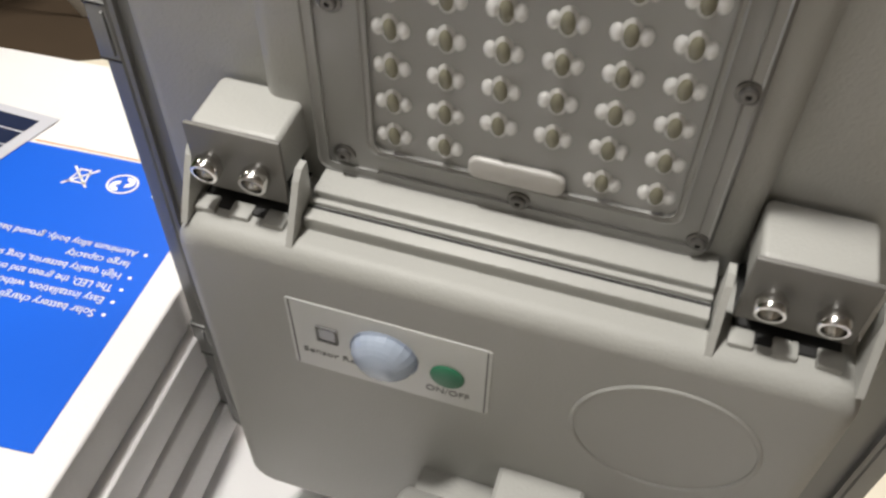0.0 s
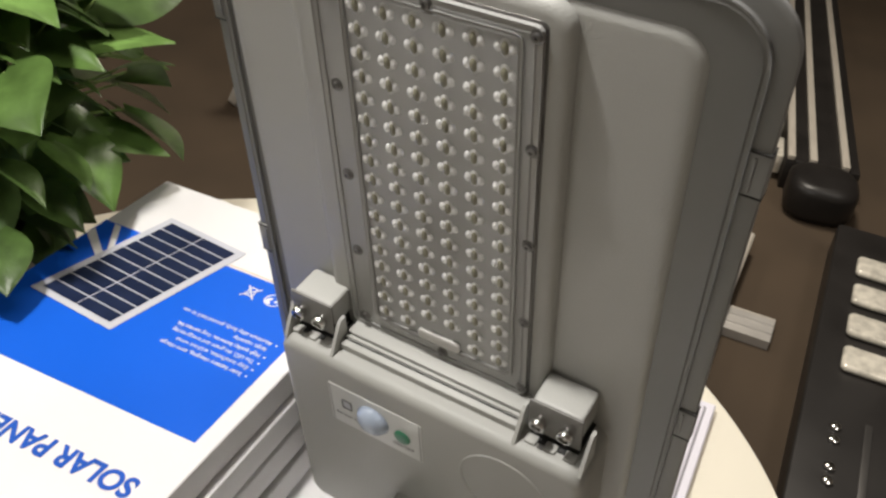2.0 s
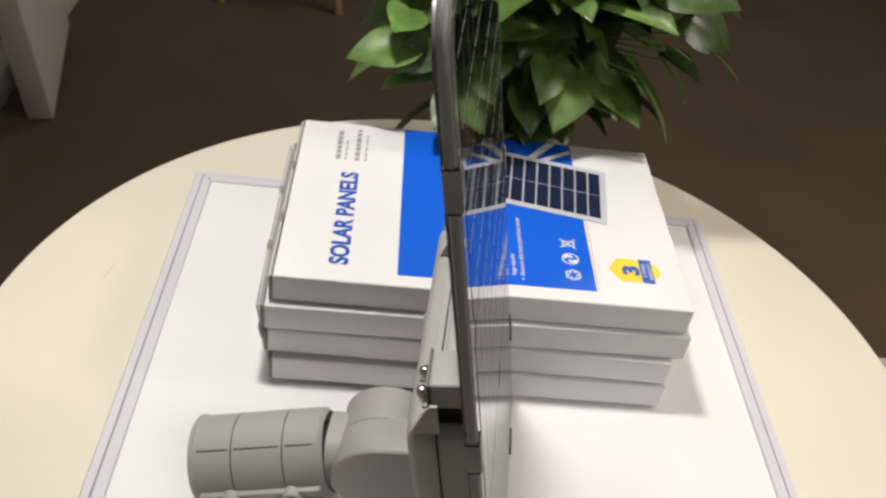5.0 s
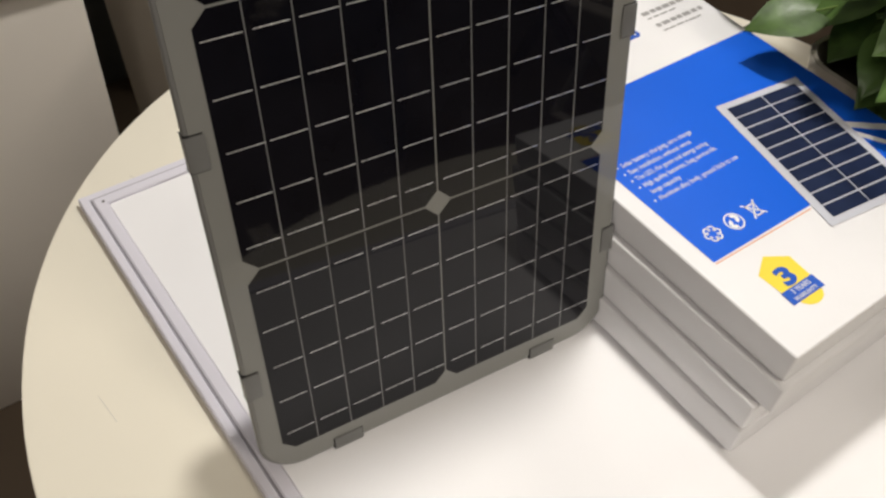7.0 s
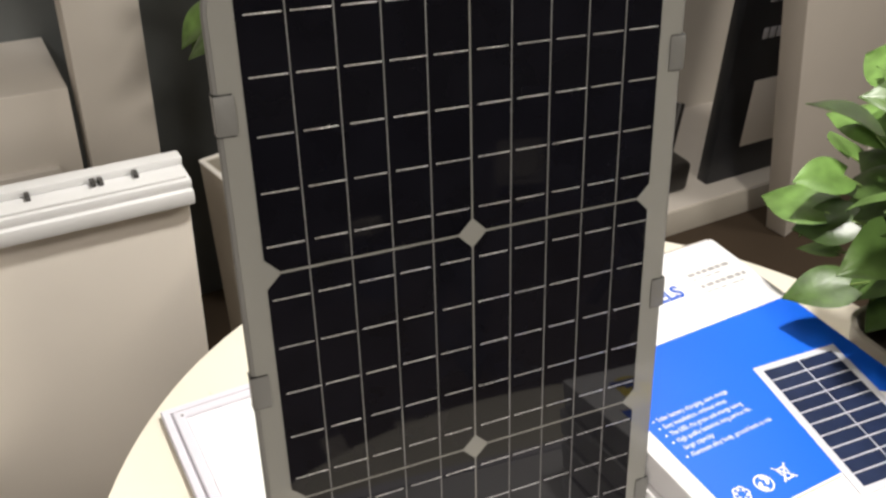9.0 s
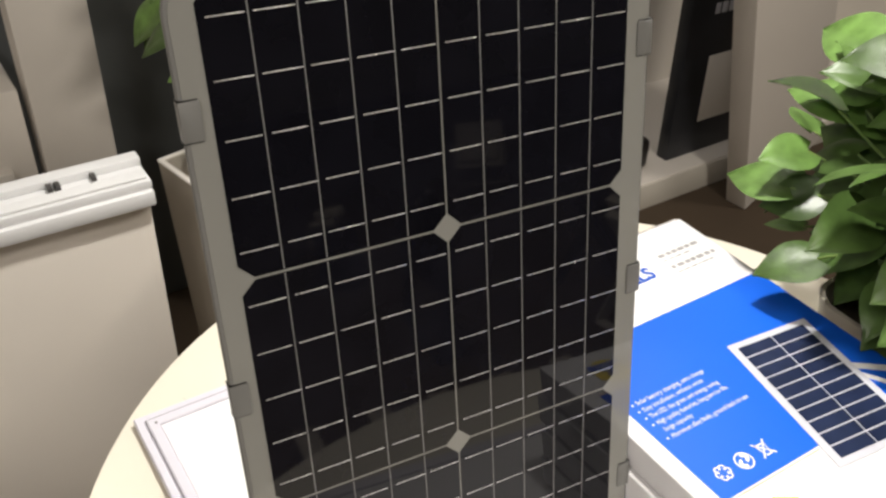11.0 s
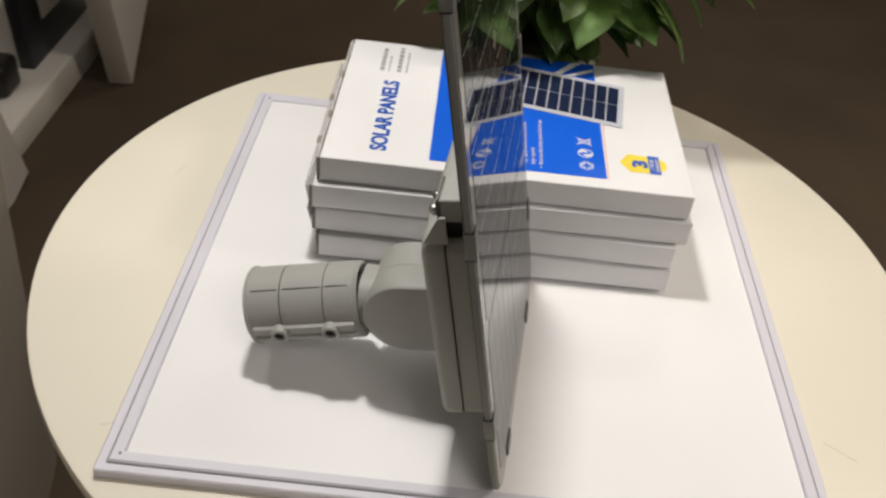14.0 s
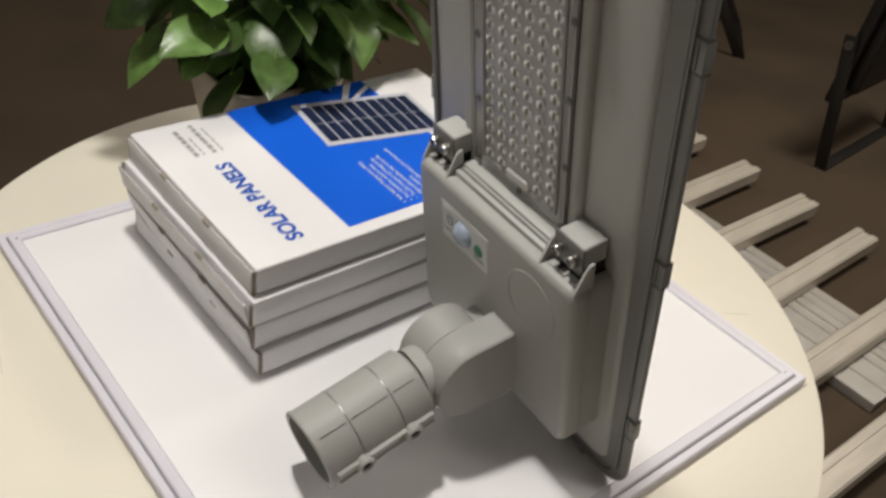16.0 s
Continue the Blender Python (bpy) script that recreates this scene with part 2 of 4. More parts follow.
# ---- round table ----
TX, TY, TR = 0.0, 0.031, 0.4615
table = thing("round_table", "round cream laminate table on one pedestal leg", "table", pose(TX, TY, 0))
part("tabletop", revolve([(TR - 0.004, 0.728), (TR - 0.001, 0.731), (TR, 0.735), (TR, 0.745), (TR - 0.001, 0.749), (TR - 0.004, 0.75)], 128), TABLETOP, table)
SCUFF = mat("grey_scuff_mark", (0.60, 0.57, 0.50), 0.6)
for x, y, a, n in ((-0.30, -0.27, 20, 0.022), (-0.36, 0.10, 75, 0.012), (0.33, -0.22, -35, 0.016), (-0.10, -0.39, 5, 0.014)):
    part("scuff", box(-n, n, -0.0003, 0.0003, 0.7499, 0.7502, 0.00005), SCUFF, table, at=pose(x, y, 0, 0, 0, a))
part("pedestal", revolve([(0.035, 0.02), (0.035, 0.728)], 32), ALU, table)
part("base_plate", revolve([(0.26, 0.0), (0.26, 0.006), (0.25, 0.014), (0.06, 0.024), (0.036, 0.05)], 64), ALU, table)

# ---- light panel lying on the table ----
panel = thing("led_panel", "square white flat light panel lying face up on the table", "light panel", pose(-0.003, 0.0044, 0.7505, 0, 0, -0.1))
part("panel_body", box(-0.3015, 0.3015, -0.3015, 0.3015, 0.0, 0.008), PANELFRAME, panel)
part("panel_frame", join(frame_ring(-0.3035, 0.3035, -0.3035, 0.3035, 0.0085, 0.0, 0.0095, r=0.001), frame_ring(-0.2940, 0.2940, -0.2940, 0.2940, 0.0105, 0.002, 0.0115, r=0.001)), PANELFRAME, panel, "white stepped frame of the panel", smooth=False)
part("diffuser", box(-0.2830, 0.2830, -0.2830, 0.2830, 0.0078, 0.0095, 0.0004), DIFFUSER, panel, "opal white diffuser sheet")
# the seam's shade is put in as a thin grey ring
SEAM = mat("grey_seam_shadow", (0.30, 0.29, 0.32), 0.6)
part("frame_seam", frame_ring(-0.2948, 0.2948, -0.2948, 0.2948, 0.0009, 0.004, 0.0101, r=0.001), SEAM, panel, "thin grey line, the shade of the frame's seam", smooth=False)
for sx, sy in ((1, -1), (-1, -1), (1, 1), (-1, 1)):
    part("corner_screw", revolve([(0.0013, 0.0110), (0.0013, 0.0119), (0.0006, 0.0120)], 10), DARKSTEEL, panel, at=Matrix.Translation((sx * 0.2865, sy * 0.2865, 0)))
PT = 0.7625

# ---- stack of cartons ----


def carton(name_label, x0, x1, y0, y1, z0, z1, turn=0.0, lean=2.0):
    cx, cy = (x0 + x1) / 2, (y0 + y1) / 2
    ob = thing("carton", name_label, "cardboard box", pose(cx, cy, z0, 0, 0, turn), group="stack of cartons")
    w, d, h = x1 - x0, y1 - y0, z1 - z0
    part("tray", box(-w / 2 + 0.002, w / 2 - 0.002, -d / 2 + 0.002, d / 2 - 0.002, 0.0, h - 0.004, 0.0012), CARD, ob)
    part("lid", slab(-w / 2, w / 2, -d / 2, d / 2, 0.0012, h, r=0.002, bevel=0.0016), CARD, ob)
    # the front flap hangs from the tray's foot and leans out, its raw board showing along the top
    at = pose(-w / 2 - 0.0008, 0, 0.001, 0, -lean, 0)
    flap = part("side_flap", moved(box(-0.0024, 0.0, -d / 2 + 0.003, d / 2 - 0.003, 0.0, h - 0.0025, 0.0007), at), CARD, ob)
    part("flap_edge", moved(box(-0.0017, -0.0007, -d / 2 + 0.004, d / 2 - 0.004, h - 0.003, h - 0.0022, 0.0001), at), CARDEDGE, flap, "brown raw cardboard edge")
    for s in (-1, 1):
        part("tuck_slot", moved(box(-0.0030, 0.0004, s * d * 0.17 - 0.006, s * d * 0.17 + 0.006, h - 0.0052, h - 0.0018, 0.0003), at), CARDEDGE, flap)
        part("corner_edge", box(-w / 2 - 0.0030, -w / 2 - 0.0002, s * (d / 2 - 0.0014) - 0.0010, s * (d / 2 - 0.0014) + 0.0010, 0.0015, h - 0.0015, 0.0003), CARDEDGE, ob, "brown raw cardboard edge")
    return ob


BZ = 0.8785
carton("plain white carton at the bottom of a stack", -0.175, 0.189, -0.010, 0.250, PT, PT + 0.0285, 0.3, 3.0)
carton("plain white carton lying in a stack", -0.178, 0.189, -0.006, 0.250, PT + 0.029, PT + 0.0575, -0.4, 14.0)
carton("plain white carton with a bulging side flap in a stack", -0.183, 0.197, -0.004, 0.256, PT + 0.058, PT + 0.0865, 0.5, 10.0)
top = carton("white and blue printed carton on top of a stack", -0.1755, 0.1930, 0.0010, 0.2540, PT + 0.087, BZ, 0.0)
# everything printed on the lid is set out in the lid's own metres
PRINT = Matrix.Translation((-0.00875, -0.1275, BZ - PT - 0.087))


def sheet(name, points, material, parent, lift, label=""):
    verts = [tuple(PRINT @ Vector((x, y, lift))) for x, y in points]
    return part(name, (verts, [tuple(range(len(verts)))]), material, parent, label, smooth=False)


def lerp2(q, s, t):
    a, b, c, d = [Vector(p) for p in q]
    return (a * (1 - s) + b * s) * (1 - t) + (d * (1 - s) + c * s) * t


sheet("blue_field", [(-0.0697, 0.0153), (0.1072, 0.0165), (0.1085, 0.2535), (-0.0700, 0.2525)], BLUE, top, 0.0003, "bright blue printed field")
sheet("orange_rule", [(0.1085, 0.0165), (0.1093, 0.0165), (0.1108, 0.118), (0.1100, 0.118)], ORANGE, top, 0.0003)
for pts in ([(0.055, 0.2145), (0.0625, 0.2135), (0.0935, 0.2525), (0.083, 0.2525)], [(0.0625, 0.2135), (0.071, 0.2125), (0.1072, 0.235), (0.1072, 0.242)]):
    sheet("white_stroke", pts, WHITEINK, top, 0.0006)
PIC = [(-0.0087, 0.1440), (0.1310, 0.1155), (0.1415, 0.206), (0.0005, 0.2345)]
sheet("printed_panel_border", PIC, SILVERINK, top, 0.0009)
for i in range(10):
    for j in range(2):
        m0, m1 = 0.04, 0.075
        s0, s1 = m0 + (1 - 2 * m0) * i / 10 + 0.0050, m0 + (1 - 2 * m0) * (i + 1) / 10 - 0.0050
        t0, t1 = m1 + (1 - 2 * m1) * j / 2 + 0.006, m1 + (1 - 2 * m1) * (j + 1) / 2 - 0.006
        sheet("printed_cell", [lerp2(PIC, s0, t0), lerp2(PIC, s1, t0), lerp2(PIC, s1, t1), lerp2(PIC, s0, t1)], NAVY, top, 0.0012)
# writing runs along +y with its head towards -x
ALONG = PRINT @ pose(0, 0, 0.0006, 0, 0, 90)
writing("heading", "SOLAR PANELS", 0.0230, DEEPBLUE, top, PRINT @ Matrix.Translation((-0.1138, 0.0228, 0.0005)) @ pose(0, 0, 0, 0, 0, 90), 0.1400, bold=0.0007)
for k, (x, body, n, lead) in enumerate(((0.0035, "Solar battery charging, zero charge", 0.075, 1), (0.0115, "Easy installation, without wires", 0.066, 1), (0.0195, "The LED, the green and energy saving", 0.076, 1),
                                  (0.0275, "High quality batteries, long service life,", 0.078, 1), (0.0355, "large capacity", 0.030, 0), (0.0435, "Aluminum alloy body, ground back to use", 0.085, 1))):
    writing("bullet_line", body, 0.0062, WHITEINK, top, PRINT @ Matrix.Translation((x, 0.0285, 0.0006)) @ pose(0, 0, 0, 0, 0, 90), n)
    if lead:
        sheet("bullet_dot", [(x - 0.0018 + 0.0010 * math.cos(a * math.pi / 4), 0.0245 + 0.0010 * math.sin(a * math.pi / 4)) for a in range(8)], WHITEINK, top, 0.0006)


def ring2d(cx, cy, r0, r1, a0=0.0, a1=360.0, seg=28):
    inner = [(cx + r0 * math.cos(radians(a0 + (a1 - a0) * i / seg)), cy + r0 * math.sin(radians(a0 + (a1 - a0) * i / seg))) for i in range(seg + 1)]
    outer = [(cx + r1 * math.cos(radians(a0 + (a1 - a0) * i / seg)), cy + r1 * math.sin(radians(a0 + (a1 - a0) * i / seg))) for i in range(seg + 1)]
    verts = [tuple(PRINT @ Vector((x, y, 0.0006))) for x, y in inner + outer]
    n = seg + 1
    return verts, [(i, i + n, i + n + 1, i + 1) for i in range(seg)]


IX = 0.088
part("recycling_mark", join(*[ring2d(IX + 0.0042 * math.cos(radians(a)), 0.036 + 0.0042 * math.sin(radians(a)), 0.0020, 0.0033, a - 130, a + 130, 12) for a in (90, 210, 330, 30, 150, 270)]), WHITEINK, top, smooth=False)
part("green_dot_mark", join(ring2d(IX, 0.0585, 0.0068, 0.0080), ring2d(IX - 0.0018, 0.0600, 0.0012, 0.0042, 0, 200), ring2d(IX + 0.0018, 0.0570, 0.0012, 0.0042, 180, 380)), WHITEINK, top, smooth=False)


def stroke(a, b, wide):
    a, b = Vector((*a, 0.0006)), Vector((*b, 0.0006))
    s = (b - a).normalized().cross(Vector((0, 0, 1))) * wide / 2
    return [tuple(PRINT @ p) for p in (a - s, a + s, b + s, b - s)], [(0, 1, 2, 3)]


part("bin_mark", join(stroke((IX - 0.008, 0.074), (IX + 0.007, 0.087), 0.0013), stroke((IX - 0.008, 0.087), (IX + 0.007, 0.074), 0.0013), stroke((IX - 0.005, 0.076), (IX - 0.005, 0.0855), 0.0012),
                      stroke((IX - 0.006, 0.076), (IX + 0.005, 0.078), 0.001), stroke((IX - 0.006, 0.085), (IX + 0.005, 0.083), 0.001), stroke((IX + 0.0055, 0.0775), (IX + 0.0055, 0.0840), 0.0012)), WHITEINK, top, smooth=False)
sheet("yellow_badge", [(0.1224, 0.0500), (0.1324, 0.0665), (0.153, 0.0650), (0.153, 0.0350), (0.1325, 0.0335)], YELLOW, top, 0.0003)
sheet("yellow_tail", [(0.1625 + 0.0085 * math.cos(radians(a)), 0.0510 + 0.0110 * math.sin(radians(a))) for a in range(-90, 91, 15)], YELLOW, top, 0.0003)
sheet("blue_ribbon", [(0.152, 0.0338), (0.1636, 0.0335), (0.1636, 0.0660), (0.152, 0.0660)], DEEPBLUE, top, 0.0007)
writing("badge_number", "3", 0.0205, DEEPBLUE, top, PRINT @ Matrix.Translation((0.1500, 0.0425, 0.0006)) @ pose(0, 0, 0, 0, 0, 90), 0.0125, bold=0.0009)
writing("badge_line", "3 YEARS", 0.0058, WHITEINK, top, PRINT @ Matrix.Translation((0.1573, 0.0410, 0.0010)) @ pose(0, 0, 0, 0, 0, 90), 0.018)
writing("badge_line", "WARRANTY", 0.0052, WHITEINK, top, PRINT @ Matrix.Translation((0.1627, 0.0378, 0.0010)) @ pose(0, 0, 0, 0, 0, 90), 0.023)
for x, y0, length, tall in ((-0.138, 0.185, 0.052, 0.0058), (-0.129, 0.185, 0.034, 0.0022), (-0.119, 0.185, 0.056, 0.0058), (-0.109, 0.185, 0.046, 0.0022)):
    y = y0
    while y < y0 + length:
        step = random.uniform(0.003, 0.0095)
        sheet("print_bar", [(x, y), (x + tall * 0.8, y), (x + tall * 0.8, y + step), (x, y + step)], PALEINK, top, 0.0004)
        y += step + random.uniform(0.0012, 0.0025)

# ---- solar street lamp ----
UD = Vector((0.1017, 0.9948, -0.0024)).normalized()
VD = Vector((-0.1887, 0.0216, 0.9818)).normalized()
ND = UD.cross(VD).normalized()
LO = Vector((0.0074, -0.1476, 0.9363)) - ND * 0.0054
LM = Matrix(((UD.x, VD.x, ND.x, LO.x), (UD.y, VD.y, ND.y, LO.y), (UD.z, VD.z, ND.z, LO.z), (0, 0, 0, 1)))
streetlamp = thing("solar_street_lamp", "light grey solar street lamp leaning on its pole sleeve", "street lamp", LM @ Matrix.Translation((0.003, -0.1765, 0)))
SH = Matrix.Translation((-0.003, 0.1765, 0))
PLACE = SH


def lpart(name, piece, material, parent=None, label="", smooth=True):
    """A part given in the lamp's own metres: u along its width, v up, n out of the solar face."""
    return part(name, moved(piece, PLACE), material, parent or streetlamp, label, smooth)


U0, U1, V0, V1 = -0.1425, 0.1465, -0.1770, 0.3335
UC, VC, PW, PH = (U0 + U1) / 2, (V0 + V1) / 2, U1 - U0, V1 - V0
# solar panel: frame, backsheet, cells
lpart("solar_frame", loft([rring(UC, VC, PW - 0.006, PH - 0.006, 0.028, -0.0060, 10), rring(UC, VC, PW - 0.001, PH - 0.001, 0.030, -0.0054, 10), rring(UC, VC, PW, PH, 0.030, -0.0045, 10),
                           rring(UC, VC, PW, PH, 0.030, -0.0025, 10), rring(UC, VC, PW - 0.0015, PH - 0.0015, 0.030, -0.0012, 10), rring(UC, VC, PW - 0.004, PH - 0.004, 0.029, -0.0008, 10)]), RIM, label="rounded grey panel frame")
sheetpart = lpart("backsheet", loft([rring(UC, VC, PW - 0.005, PH - 0.005, 0.028, -0.0009, 10), rring(UC, VC, PW - 0.005, PH - 0.005, 0.028, -0.0002, 10)]), BACKSHEET, label="pale backsheet under glossy glass", smooth=False)
lpart("back_tray_lip", frame_ring(U0 + 0.0085, U1 - 0.0085, V0 + 0.0085, V1 - 0.0085, 0.003, -0.0058, -0.0078, r=0.026, rin=0.022, seg=8), RIM)
CW, CH, CUC = 0.1281, 0.1592, 0.0006
GRID, BARS = None, [None, None, None]
for col in (0, 1):
    for row in range(3):
        u0 = CUC + (col - 1) * CW + 0.0006
        u1 = u0 + CW - 0.0012
        v0 = -0.1581 + row * CH + 0.0008
        v1 = v0 + CH - 0.0016
        c = 0.0085
        ring = [(u0 + c, v0), (u1 - c, v0), (u1, v0 + c), (u1, v1 - c), (u1 - c, v1), (u0 + c, v1), (u0, v1 - c), (u0, v0 + c)]
        cell = lpart("solar_cell", loft([[(x, y, -0.0003) for x, y in ring], [(x, y, 0.0001) for x, y in ring]]), CELL, sheetpart, smooth=False)
        cell.parent = sheetpart
        for k in range(1, 5):
            x = u0 + (u1 - u0) * k / 5
            at = SH @ Matrix.Translation((x, (v0 + v1) / 2, 0))
            if GRID is None:
                GRID = part("grid_line", box(-0.00036, 0.00036, -CH / 2 + 0.0012, CH / 2 - 0.0012, 0.00005, 0.00015, 0.00002), GRIDLINE, sheetpart, at=at)
            else:
                put(new("grid_line", GRID.data), sheetpart, at=at)
        for k in range(5):
            for j in range(5):
                y = v0 + (v1 - v0) * (j + 0.5) / 5
                x = u0 + (u1 - u0) * (k + 0.55) / 5
                kind = random.randrange(3)
                at = SH @ Matrix.Translation((x + random.uniform(-0.0008, 0.0008), y, 0))
                if BARS[kind] is None:
                    half = (0.0098, 0.0104, 0.0109)[kind]
                    BARS[kind] = part("busbar", box(-half, half, -0.00030, 0.00030, 0.00005, 0.0002, 0.00002), RIBBON, sheetpart, at=at)
                else:
                    put(new("busbar", BARS[kind].data), sheetpart, at=at)
# clips round the rim
CLIPS = [(U0, v, 0) for v in (-0.087, 0.086, 0.2535)] + [(U1, v, 180) for v in (-0.087, 0.086, 0.2535)] + [(u, V0, 90) for u in (-0.080, 0.086)] + [(u, V1, -90) for u in (-0.080, 0.086)]
CLIPMAT = mat("smoky_grey_clip", (0.175, 0.175, 0.17), 0.35, vary=0.04)
for u, v, a in CLIPS:
    at = pose(u, v, 0, 0, 0, a)
    clip = lpart("frame_clip", moved(join(box(-0.0005, 0.0004, -0.0105, 0.0105, -0.0068, 0.0006, 0.0003), box(-0.0004, 0.0100, -0.0115, 0.0115, -0.0070, -0.0058, 0.0003), box(0.0050, 0.0062, -0.0085, 0.0085, -0.0080, -0.0068, 0.0003)), at), RIM)
    for y in (-0.0109, 0.0109):
        lpart("clip_seam", moved(box(-0.0007, 0.0098, y - 0.0004, y + 0.0004, -0.0073, 0.0002, 0.0001), at), BLACK, clip)
    lpart("clip_pad", moved(box(-0.0005, 0.0105, -0.0105, 0.0105, 0.0003, 0.0010, 0.0003), at), CLIPMAT, clip, "smoky grey front pad")
# back shell, stepped
PLACE = SH @ Matrix.Translation((0, 0, 0.0054)) @ pose(0, 0, 0, 0, 0, -1.0)
lpart("back_shell", slab(-0.1178, 0.1300, -0.160, 0.3068, -0.0058, -0.0140, r=0.016, bevel=0.0058, seg=8, steps=5, both=False), GREY, label="light grey moulded back shell")
housing = lpart("light_housing", slab(-0.0645, 0.0835, 0.030, 0.3075, -0.0136, -0.0205, r=0.014, bevel=0.0058, seg=8, steps=5, both=False), GREY)
lpart("lens_tray", slab(-0.0540, 0.0672, 0.0620, 0.2985, -0.0204, -0.0208, r=0.004, bevel=0.0002), DARKSTEEL, housing)
HN = -0.0208
lpart("lens_gasket", slab(-0.0527, 0.0660, 0.0633, 0.2970, HN, HN - 0.0008, r=0.004, bevel=0.0003), PCB, housing)
lpart("lens_rim", join(frame_ring(-0.0527, 0.0660, 0.0633, 0.2970, 0.0035, HN - 0.0006, HN - 0.0022, r=0.004, rin=0.002), frame_ring(-0.0440, 0.0492, 0.0745, 0.2920, 0.0022, HN - 0.0006, HN - 0.0026, r=0.004, rin=0.003)), LENSRIM, housing, "clear plastic lens rim", smooth=False)
cover = lpart("lens_sheet", slab(-0.0523, 0.0656, 0.0637, 0.2966, HN - 0.0014, HN - 0.0019, r=0.004, bevel=0.0002), CLEARCOVER, housing, "clear moulded lens sheet")
cover.visible_shadow = False
lpart("code_plate", slab(-0.0105, 0.0180, 0.0755, 0.0835, HN - 0.0018, HN - 0.0042, r=0.003, bevel=0.0010), CODEPLATE, housing, "pale raised code plate")
# one light point: two whitened lobes and a bright ridge round a dark oval chip


def lobe(u, ru, rv, high):
    rings = []
    for i in range(5):
        a = radians(20 * i + 4)
        k = math.cos(a)
        ring = [(u + ru * k * math.cos(math.pi * j / 7), rv * k * math.sin(math.pi * j / 7), -high * math.sin(a)) for j in range(14)]
        rings.append(list(reversed(ring)))
    return loft(rings)


# the lobes' white stands in for glints in the clear lens
two_lobes = join(lobe(-0.0035, 0.0019, 0.0027, 0.0019), lobe(0.0035, 0.0019, 0.0027, 0.0019), lobe(0.0, 0.0030, 0.0047, 0.0011))
first_dome = first_chip = None
for i in range(6):
    for j in range(17):
        if j == 0 and i in (2, 3):
            continue
        u, v = 0.0406 - 0.0152 * i, 0.0835 + 0.01249 * j
        at = PLACE @ Matrix.Translation((u, v, HN - 0.0018))
        if first_dome is None:
            first_dome = part("lens_dome", two_lobes, LENS, cover, at=at)
            first_dome.visible_shadow = False
            first_chip = part("led_chip", lobe(0.0, 0.0021, 0.0038, 0.0020), CHIP, cover, at=at)
        else:
            d = put(new("lens_dome", first_dome.data), cover, at=at)
            d.visible_shadow = False
            put(new("led_chip", first_chip.data), cover, at=at)


def screw(r=0.0024):
    return join(revolve([(r * 1.45, 0), (r * 1.45, 0.0006), (r * 1.2, 0.0009)], 18), revolve([(r, 0.0004), (r, 0.0016), (r * 0.75, 0.0021), (r * 0.35, 0.0021), (r * 0.3, 0.0012)], 18))


screw_mesh = None
for u, v in [(0.0572, w) for w in (0.0713, 0.1257, 0.1808, 0.2364, 0.2930)] + [(-0.0500, w) for w in (0.0690, 0.1236, 0.1785, 0.2357, 0.2925)] + [(0.0028, 0.2935), (0.0025, 0.0685)]:
    at = PLACE @ Matrix.Translation((u, v, HN - 0.0018)) @ pose(0, 0, 0, 180, 0, 30)
    if screw_mesh is None:
        screw_mesh = part("screw", screw(), DARKSTEEL, housing, "small cross-head screw", at=at)
    else:
        put(new("screw", screw_mesh.data), housing, "small cross-head screw", at)
# battery box with a split line
lpart("battery_base", slab(-0.1020, 0.1045, -0.1185, 0.0540, -0.0136, -0.0350, r=0.010, bevel=0.0010, seg=6, both=False), GREY2)
lpart("battery_groove", slab(-0.1005, 0.1030, -0.1170, 0.0525, -0.0340, -0.0370, r=0.009, bevel=0.0004, seg=6), BLACK)
battery = lpart("battery_cover", slab(-0.1030, 0.1055, -0.1195, 0.0550, -0.0358, -0.0535, r=0.011, bevel=0.0065, seg=7, steps=5, both=False), GREY2, label="grey plastic battery box cover")
lpart("cover_ring", moved(revolve([(0.0281, 0.0), (0.0281, 0.0007), (0.0286, 0.0011), (0.0292, 0.0011), (0.0297, 0.0007), (0.0297, 0.0)], 64), Matrix.Translation((-0.0562, 0.0095, -0.0533)) @ pose(0, 0, 0, 180, 0, 0)), GREY2, battery)
lpart("top_ledge", box(-0.0576, 0.0643, 0.0520, 0.0600, -0.0200, -0.0420, 0.0006), GREY, label="bright ledge under the lens")
lpart("ledge_step", box(-0.0576, 0.0643, 0.0580, 0.0630, -0.0200, -0.0330, 0.0008), GREY)
lpart("ledge_bead", box(-0.0576, 0.0643, 0.0595, 0.0616, -0.0345, -0.0362, 0.0005), GREY)
# a black strip put in for the shade below the bead
lpart("ledge_shadow_gap", box(-0.0576, 0.0643, 0.0590, 0.0604, -0.0366, -0.0376, 0.0002), BLACK)
for u in (0.0660, 0.1010, -0.0595, -0.1000):
    fin = [(u, 0.0750, -0.0330), (u, 0.0750, -0.0368), (u, 0.0725, -0.0395), (u, 0.0535, -0.0505), (u, 0.0530, -0.0330)]
    pts = [Vector(p) for p in fin]
    lpart("bracket_fin", loft([[tuple(p + Vector((0.0011, 0, 0))) for p in reversed(pts)], [tuple(p - Vector((0.0011, 0, 0))) for p in reversed(pts)]]), GREY, smooth=False)
